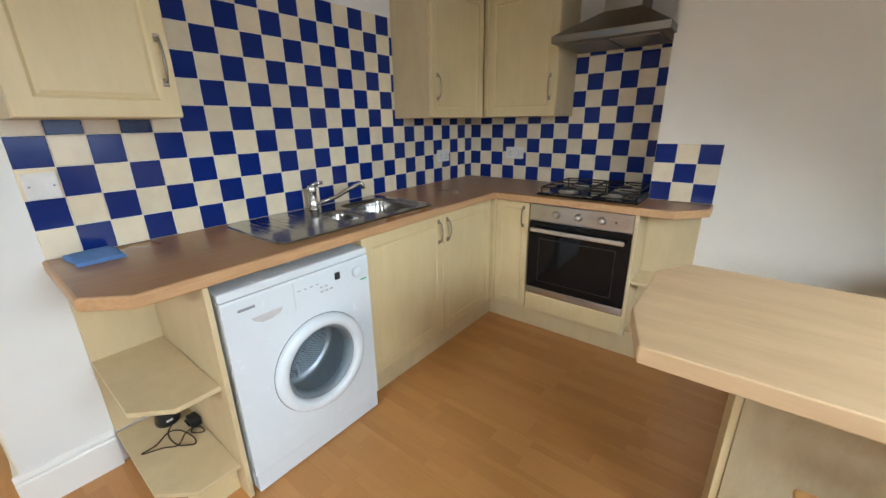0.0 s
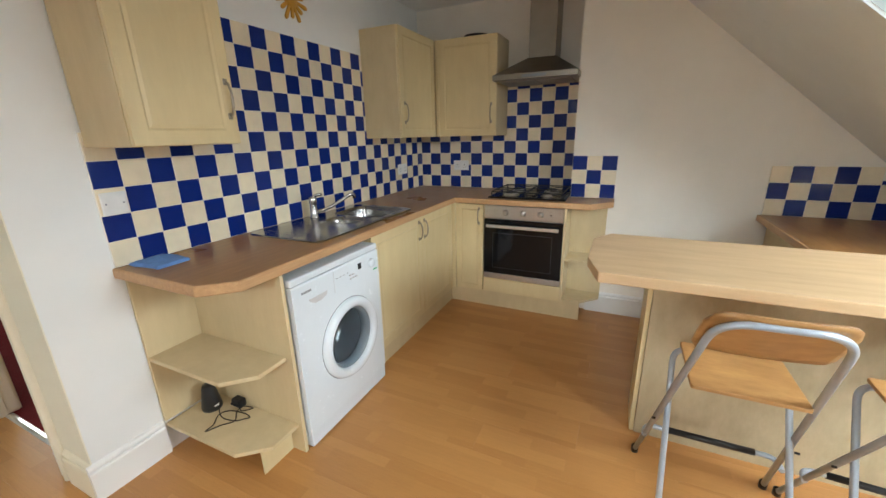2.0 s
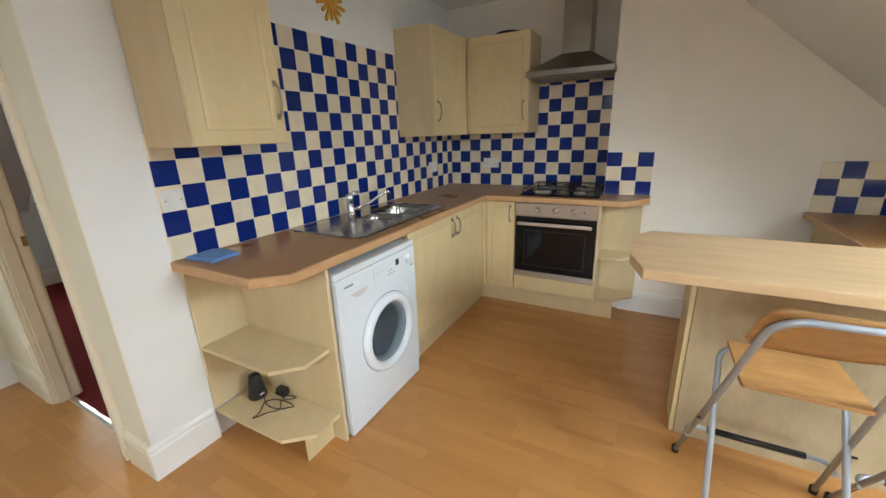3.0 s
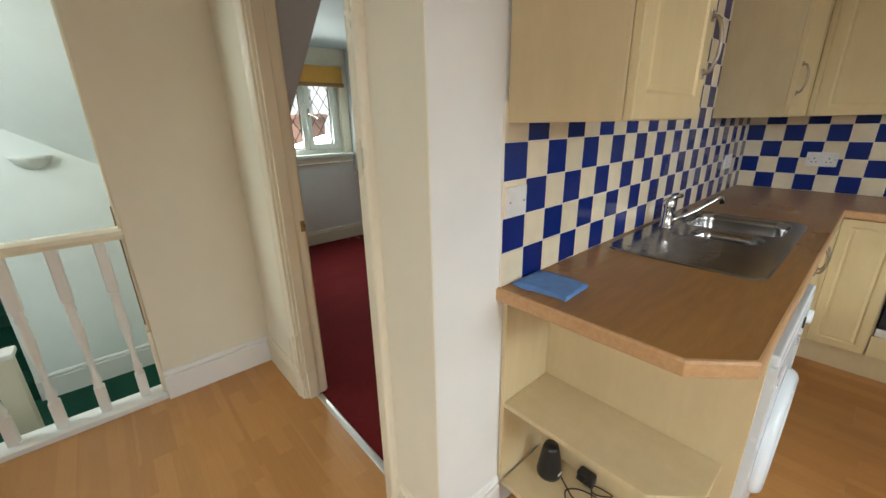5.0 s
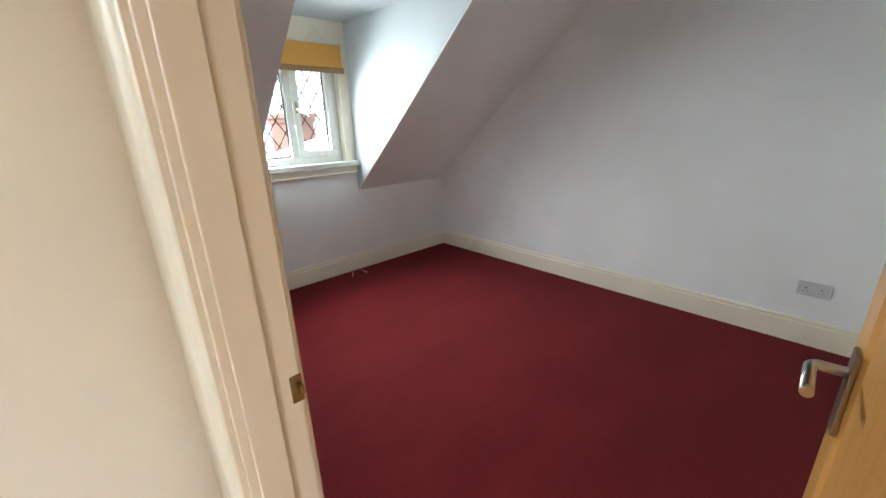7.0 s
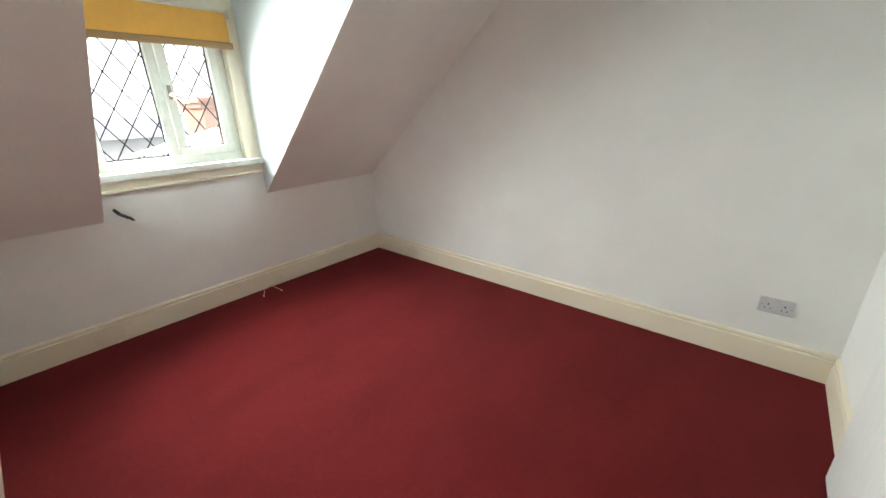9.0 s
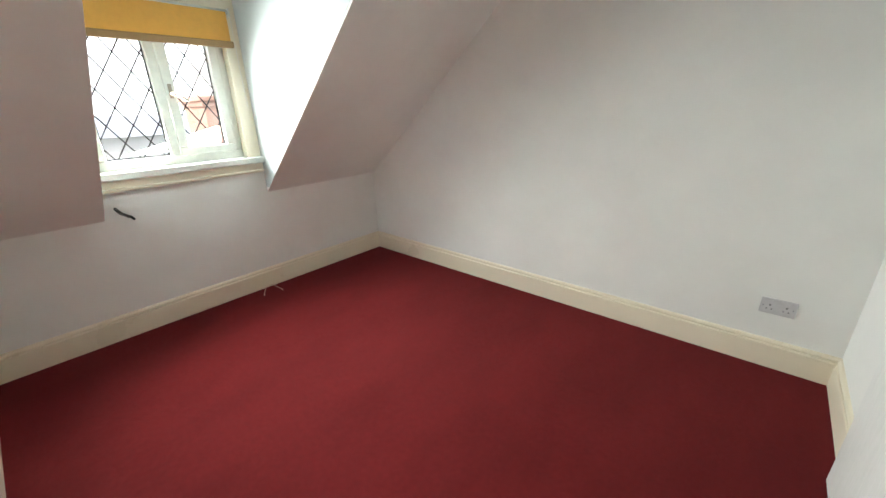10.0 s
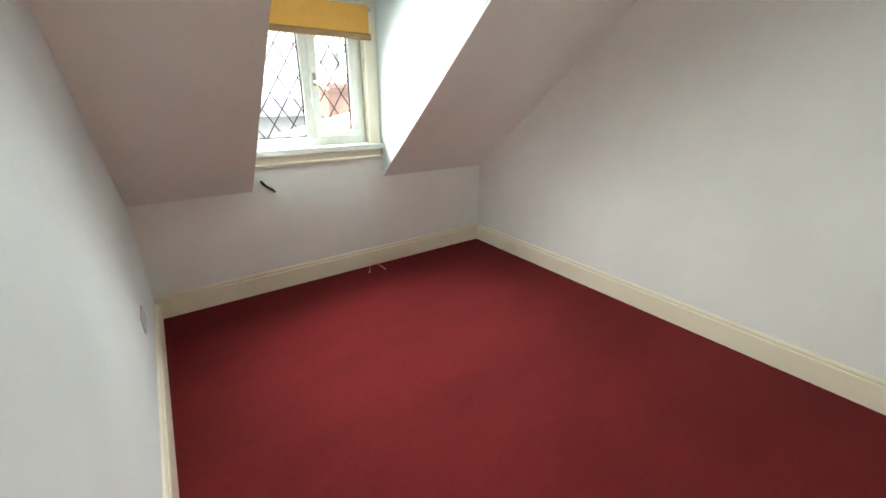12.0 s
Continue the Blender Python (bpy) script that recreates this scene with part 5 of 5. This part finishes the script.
def stool():
    s = thing("folding_bar_stool", (2.18, -2.0, 0), "folding bar stool with honey plywood seat and grey tube frame", "stool", "stools at the breakfast bar")
    r = 0.0098
    # back frame: two legs and the hoop of the back in one tube
    fl, fr = (1.950, -1.735, 0.012), (2.410, -1.735, 0.012)
    tl, tr = (2.018, -2.325, 0.940), (2.292, -2.285, 0.930)
    bm = bmesh.new()
    tube(bm, rounded([fl, tl, tr, fr], 0.085, 8), r, 12)
    part("back_frame", bm, M_TUBE, s)
    # front frame: from under the seat down towards the sitter's heels
    a, b = (2.012, -1.860, 0.608), (2.345, -1.860, 0.608)
    la, lb = (1.995, -2.245, 0.012), (2.350, -2.235, 0.012)
    bm = bmesh.new()
    tube(bm, rounded([la, a, b, lb], 0.05, 6), r, 12)
    part("seat_frame", bm, M_TUBE, s)
    for p in (fl, fr, la, lb):
        bm = bmesh.new()
        lathe(bm, [(0, -0.012), (0.0145, -0.012), (0.0145, 0.016), (0.0125, 0.018)], Matrix.Translation(p), 14)
        part("foot_cap", bm, M_BLACK, s)
    bm = bmesh.new()
    seat = round_rect(2.030, -2.128, 2.320, -1.850, 0.010, 0)
    prism(bm, [(p.x, p.y) for p in seat], "z", 0.621, 0.634, 0.003)
    part("seat", bm, M_PLY, s, "worn honey coloured plywood seat")
    # curved back board held inside the hoop
    bm = bmesh.new()
    n, rows = 24, 8
    up = (Vector(tl) - Vector(fl)).normalized()
    grid = {}
    for side, off in enumerate((-0.0135, -0.0225)):
        for i in range(n + 1):
            u = i / n
            x = 1.998 + u * 0.308
            y = -2.318 + 0.040 * u - 0.018 * (1 - (2 * u - 1) ** 2)
            far = max(0, abs(2 * u - 1) * 0.163 - (0.163 - 0.055)) / 0.055
            top = 0.032 - 0.055 * (1 - math.sqrt(max(0, 1 - far * far)))
            low = -0.148 + 0.022 * (1 - math.sqrt(max(0, 1 - max(0, far - 0.6) ** 2 / 0.16)))
            for j in range(rows + 1):
                p = Vector((x, y, 0.940 - 0.010 * u)) + up * (low + (top - low) * j / rows) + Vector((0, off, 0))
                grid[side, i, j] = bm.verts.new(p)
    for side in (0, 1):
        for i in range(n):
            for j in range(rows):
                f = bm.faces.new([grid[side, a, b] for a, b in ((i, j), (i + 1, j), (i + 1, j + 1), (i, j + 1))])
                f.smooth = True
    rim = [(i, 0) for i in range(n + 1)] + [(n, j) for j in range(1, rows + 1)] + [(i, rows) for i in range(n - 1, -1, -1)] + [(0, j) for j in range(rows - 1, 0, -1)]
    for p, q in zip(rim, rim[1:] + rim[:1]):
        bm.faces.new((grid[0, p[0], p[1]], grid[0, q[0], q[1]], grid[1, q[0], q[1]], grid[1, p[0], p[1]]))
    bm.transform(Matrix.Translation((0, 0.036, 0.0)))
    part("backrest", bm, M_PLY, s, "curved honey plywood backrest")
    bm = bmesh.new()
    k = 0.205 / 0.915
    yl = -1.735 - 0.595 * k
    fa, fb = (1.962, yl, 0.205), (2.398, yl, 0.205)
    tube(bm, rounded([fa, (1.962, yl + 0.055, 0.212), (2.398, yl + 0.055, 0.212), fb], 0.04, 5), 0.0095, 10)
    foot = part("footrest", bm, M_TUBE, s)
    bm = bmesh.new()
    tube(bm, [(2.03, yl + 0.055, 0.212), (2.33, yl + 0.055, 0.212)], 0.0125, 12)
    part("sleeve", bm, M_BLACK, foot, "black rubber sleeve")
    for x, y, zz in ((1.968, -1.985, 0.38), (2.372, -1.985, 0.38)):
        bm = bmesh.new()
        tube(bm, [(x - 0.006, y, zz), (x + 0.006, y, zz)], 0.004, 8)
        part("pivot", bm, M_BLACK, s)
    copy_thing(s, Matrix.Translation((2.18 + 0.485, -2.03, 0)) @ pose(0, 0, 0, 0, 0, -3))

# ---------------------------------------------------------------- bedroom and stairs things


def bedroom_door():
    w, h, th = 0.735, 1.975, 0.040
    d = thing("bedroom_door", (DOOR_R, BW, 0), "orange varnished wooden bedroom door standing open", "door")
    d["kind"] = "structure"
    m = Matrix.Translation((DOOR_R - 0.008, BW + 0.008, 0.008)) @ pose(0, 0, 0, 0, 0, 94.3)
    # local: x along the leaf from the hinge, y across it (towards the room's middle is +y)
    bm = boxed((0, 0, 0), (w, th, h), 0.002)
    for f in [f for f in bm.faces if abs(f.normal.y) > 0.9 and f.calc_area() > 0.5]:
        bmesh.ops.inset_region(bm, faces=[f], thickness=0.11, depth=0)
        bmesh.ops.inset_region(bm, faces=[f], thickness=0.012, depth=-0.007)
    bm.transform(m)
    leaf = part("leaf", bm, M_DOOR, d)
    for side, y, s in ((0, th, 1), (1, 0, -1)):
        bm = boxed((w - 0.085, min(y, y + s * 0.008), 0.80), (w - 0.045, max(y, y + s * 0.008), 0.96), 0.002)
        bm.transform(m)
        plate = part("handle_plate", bm, M_PEWTER, d)
        bm = bmesh.new()
        tube(bm, rounded([(w - 0.065, y + s * 0.006, 0.917), (w - 0.065, y + s * 0.054, 0.917), (w - 0.163, y + s * 0.058, 0.912)], 0.016), 0.0095, 12)
        bm.transform(m)
        part("lever", bm, M_STEEL, plate, "silver lever handle")
    for z in (0.20, 0.985, 1.70):
        bm = bmesh.new()
        box(bm, (-0.0018, 0.002, z), (0.0, th - 0.012, z + 0.10), 0.0005)
        tube(bm, [(-0.003, -0.001, z), (-0.003, -0.001, z + 0.10)], 0.005, 8)
        bm.transform(m)
        part("hinge", bm, M_BRASS, d, "aged brass butt hinge")
    bm = boxed((w, 0.008, 0.79), (w + 0.0016, th - 0.008, 0.95), 0.0006)
    box(bm, (w + 0.001, 0.013, 0.868), (w + 0.010, th - 0.013, 0.892), 0.003)
    bm.transform(m)
    part("latch_plate", bm, M_PEWTER, d, "dull steel latch plate on the door edge")
    # white cupboard door folded back against the partition
    c = thing("cupboard_door", (-0.25, -1.08, 0), "white wood grained cupboard door folded against the wall", "door")
    bm = boxed((-0.262, -1.44, 0.010), (-0.226, -0.685, 1.98), 0.003)
    part("leaf", bm, M_GRAINED, c)
    for z in (0.2, 1.75):
        part("hinge", boxed((-0.232, -1.452, z), (PX - 0.004, -1.4405, z + 0.08), 0.001), M_BRASS, c)


M_GRAINED = wood("white_grained_door", (0.74, 0.76, 0.74), (0.82, 0.83, 0.81), "z", 0.4, 22, 5, 0.6)


def blind():
    b = thing("roller_blind", (-3.66, -1.55, 1.76), "ochre fabric roller blind pulled part way down", "blind")
    x = BX + 0.045
    y0, y1 = -2.02, -1.106
    bm = bmesh.new()
    tube(bm, [(x, y0, 1.984), (x, y1 + 0.004, 1.984)], 0.017, 16)
    part("roller", bm, M_UPVC, b)
    bm = bmesh.new()
    n, k = 24, 12
    rows = []
    for i in range(n + 1):
        y = y0 + 0.012 + (y1 - y0 - 0.024) * i / n
        rows.append([(x + 0.0175 + 0.0025 * math.sin(i * 0.8 + j * 0.3) * (j / k), y, 1.984 - (1.984 - 1.805) * j / k) for j in range(k + 1)])
    f0 = [[bm.verts.new(p) for p in r] for r in rows]
    f1 = [[bm.verts.new((p[0] - 0.0012, p[1], p[2])) for p in r] for r in rows]
    for i in range(n):
        for j in range(k):
            bm.faces.new((f0[i][j], f0[i + 1][j], f0[i + 1][j + 1], f0[i][j + 1])).smooth = True
            bm.faces.new((f1[i][j], f1[i][j + 1], f1[i + 1][j + 1], f1[i + 1][j])).smooth = True
    part("fabric", bm, M_BLIND, b)
    part("bottom_bar", boxed((x + 0.010, y0 + 0.006, 1.770), (x + 0.028, y1 + 0.002, 1.812), 0.009, 3), M_BLINDBAR, b, "brown fabric covered bottom bar")
    for y in (y0 - 0.012, y1 + 0.006):
        part("bracket", boxed((BX + 0.001, y, 1.955), (x + 0.020, y + 0.006, 2.006), 0.002), M_UPVC, b)
    bm = bmesh.new()
    tube(bm, [(x, y1 + 0.018, 1.985), (x, y1 + 0.020, 1.60), (x + 0.004, y1 + 0.024, 1.40)], 0.0015, 5)
    part("cord", bm, M_PLASTIC, b)


M_BLINDBAR = plain("brown_bar", (0.27, 0.16, 0.065), 0.6)


def loose_wires():
    bm = bmesh.new()
    c = Vector((BX + 0.006, -1.985, 0.835))
    for bend, tip, r in (((0.018, 0.012, -0.014), (0.034, 0.062, -0.052), 0.0046), ((0.016, 0.004, 0.012), (0.030, 0.050, -0.060), 0.004), ((0.024, 0.016, -0.030), (0.030, 0.070, -0.066), 0.0046)):
        tube(bm, rounded([c, c + Vector(bend), c + Vector(tip)], 0.01), r, 6)
    tube(bm, [c + Vector((0.032, 0.060, -0.050)), c + Vector((0.031, 0.078, -0.076))], 0.0075, 8)
    solo("cable_end", bm, M_BLACK, "short black cable ends hanging from the wall", "cable")
    bm = bmesh.new()
    base = Vector((BX + 0.022, -1.175, 0.004))
    for bend, tip in (((0.045, -0.05, 0.022), (0.125, -0.105, 0.006)), ((0.05, 0.005, 0.030), (0.150, 0.030, 0.010))):
        tube(bm, rounded([base, base + Vector(bend), base + Vector(tip)], 0.012), 0.0022, 6)
        tube(bm, [base + Vector(tip) - Vector((0.004, 0, 0)), base + Vector(tip) + Vector((0.012, 0, -0.002))], 0.0042, 6)
    solo("wire_end", bm, M_WIRE, "two thin pink wire ends sticking out of the carpet edge", "wire")


def balustrade():
    x = LWX - 0.07
    b = thing("balustrade", (x, -4.3, 0), "white painted balustrade with turned spindles above the stairs", "balustrade")
    bm = bmesh.new()
    prism(bm, [(x - 0.030, 0.875), (x + 0.030, 0.875), (x + 0.036, 0.895), (x + 0.034, 0.915), (x + 0.020, 0.930), (x - 0.020, 0.930), (x - 0.034, 0.915), (x - 0.036, 0.895)], "y", SOUTH + 0.001, LWY + 0.02)
    part("handrail", bm, M_GLOSS, b)
    part("base_rail", boxed((LWX - 0.125, SOUTH + 0.001, -0.010), (LWX + 0.0, LWY - 0.006, 0.028), 0.004), M_WGLOSS, b)
    turned = [(0.021, 0.165), (0.0155, 0.178), (0.0215, 0.20), (0.0135, 0.225), (0.0115, 0.28), (0.014, 0.36), (0.0195, 0.44), (0.0212, 0.50), (0.018, 0.545), (0.0135, 0.562), (0.0215, 0.583), (0.0145, 0.605), (0.0215, 0.632)]
    me = None
    y = -3.478
    while y > SOUTH + 0.05:
        if me is None:
            bm = bmesh.new()
            box(bm, (-0.0205, -0.0205, 0.028), (0.0205, 0.0205, 0.168), 0.002)
            lathe(bm, turned, n=14)
            box(bm, (-0.0215, -0.0215, 0.630), (0.0215, 0.0215, 0.876), 0.004)
            first = part("spindle", bm, M_WGLOSS, b)
            me = first.data
            first.matrix_basis = Matrix.Translation((x, y, 0))
        else:
            ob = new("spindle", me)
            ob.parent = b
            ob.matrix_parent_inverse = b.matrix_basis.inverted()
            ob.matrix_basis = Matrix.Translation((x, y, 0))
        y -= 0.160
    # trim of the wall end
    bm = bmesh.new()
    box(bm, (LWX - 0.125, LWY - 0.022, 0.028), (LWX - 0.028, LWY, 0.39), 0.004)
    box(bm, (LWX - 0.118, LWY - 0.012, 0.39), (LWX - 0.045, LWY, CEIL), 0.003)
    setting("trim_wall_end", bm, M_GLOSS, "cream gloss trim on the wall end", "trim")
    bm = bmesh.new()
    box(bm, (LWX - 0.135, LWY - 0.018, 0.395), (LWX - 0.119, LWY, 1.02), 0.002)
    solo("wooden_strip", bm, M_OAK, "brown wooden strip beside the stair opening", "trim")


def stairs():
    s = thing("upper_stairs", (SX, -4.6, LAND), "dark green carpeted flight rising from the half landing", "stairs")
    for k in range(9):
        x = SX - 0.03 - 0.225 * k
        z = LAND + 0.187 * (k + 1)
        bm = bmesh.new()
        box(bm, (x - 0.25, SOUTH + 0.002, z - 0.187), (x, -4.172, z - 0.03), 0.004)
        box(bm, (x - 0.25, SOUTH + 0.002, z - 0.034), (x + 0.022, -4.172, z), 0.014, 3)
        part("step", bm, M_GREEN, s)
    n = thing("newel_post", (-2.25, -4.02, LAND), "white square newel post with a flat cap", "newel post")
    part("post", boxed((-2.300, -4.075, LAND), (-2.205, -3.980, 0.205), 0.004), M_GLOSS, n)
    part("cap", boxed((-2.315, -4.090, 0.2055), (-2.190, -3.965, 0.240), 0.010, 3), M_WGLOSS, n)
    bm = bmesh.new()
    prism(bm, [(-4.076, 0.06), (-4.076, 0.13), (-5.19, 0.13), (-5.19, 0.06)], "x", -2.285, -2.22)
    part("handrail", bm, M_GLOSS, n)
    for k in range(6):
        y = -4.2 - 0.16 * k
        part("spindle", boxed((-2.268, y - 0.016, LAND), (-2.236, y + 0.016, 0.06), 0.003), M_WGLOSS, n)


def uplighter():
    u = thing("wall_uplighter", (SX, -3.76, 1.10), "half bowl plaster wall uplighter above the stairs", "wall lamp")
    bm = bmesh.new()
    n = 20
    prof = [(0.005, 0.0), (0.045, 0.008), (0.085, 0.034), (0.112, 0.072), (0.122, 0.094), (0.116, 0.096), (0.10, 0.07), (0.07, 0.04), (0.0, 0.03)]
    rows = []
    for r, z in prof:
        rows.append([bm.verts.new((SX + 0.001 + r * math.sin(math.pi * k / n) * 0.9, -3.76 + r * math.cos(math.pi * k / n), 1.10 + z)) for k in range(n + 1)])
    for a, b in zip(rows, rows[1:]):
        for k in range(n):
            bm.faces.new((a[k], a[k + 1], b[k + 1], b[k])).smooth = True
    part("bowl", bm, M_LAMPGLASS, u)
    part("back_plate", boxed((SX, -3.82, 1.11), (SX + 0.012, -3.70, 1.19), 0.003), M_LAMPGLASS, u)


worktops()
base_units()
wall_units()
sink()
hob()
oven()
hood()
washing_machine()
stool()
sockets()
cloth()
gadgets()
sun_plaque()
bedroom_door()
blind()
loose_wires()
balustrade()
stairs()
uplighter()

# ---------------------------------------------------------------- floor boards and tiles, piece by piece
BOARD_W = 0.191
BOARDS = {}


def board_mesh(length):
    key = round(length, 2)
    if key not in BOARDS:
        bm = bmesh.new()
        e, w = 0.0003, BOARD_W
        low = [bm.verts.new(p) for p in ((e / 2, e / 2, -0.009), (key - e / 2, e / 2, -0.009), (key - e / 2, w - e / 2, -0.009), (e / 2, w - e / 2, -0.009))]
        mid = [bm.verts.new((v.co.x, v.co.y, -0.0003)) for v in low]
        top = [bm.verts.new(p) for p in ((2 * e, 2 * e, 0), (key - 2 * e, 2 * e, 0), (key - 2 * e, w - 2 * e, 0), (2 * e, w - 2 * e, 0))]
        loop_faces(bm, low, mid, False)
        loop_faces(bm, mid, top, False)
        bm.faces.new(top)
        bmesh.ops.recalc_face_normals(bm, faces=bm.faces)
        me = bpy.data.meshes.new("floor_board")
        bm.to_mesh(me)
        bm.free()
        me.materials.append(M_FLOOR)
        BOARDS[key] = me
    return BOARDS[key], key


def lay_boards(x0, x1, y0, y1):
    row = 0
    y = y1 - BOARD_W
    while y > y0 - BOARD_W + 0.001:
        x = x0
        first = (0.43, 1.28, 0.85)[row % 3]
        while x < x1 - 0.02:
            me, l = board_mesh(min(first, x1 - x))
            ob = new("floor_board", me)
            ob.parent = floor
            ob.matrix_basis = Matrix.Translation((x, max(y, y0), 0))
            x += l
            first = 1.28
        row += 1
        y -= BOARD_W


lay_boards(0.0, KX, -2.79, -2.79 + 15 * BOARD_W)
lay_boards(LWX, KX, -2.79 - 12 * BOARD_W, -2.79)
kitchen_tiles()
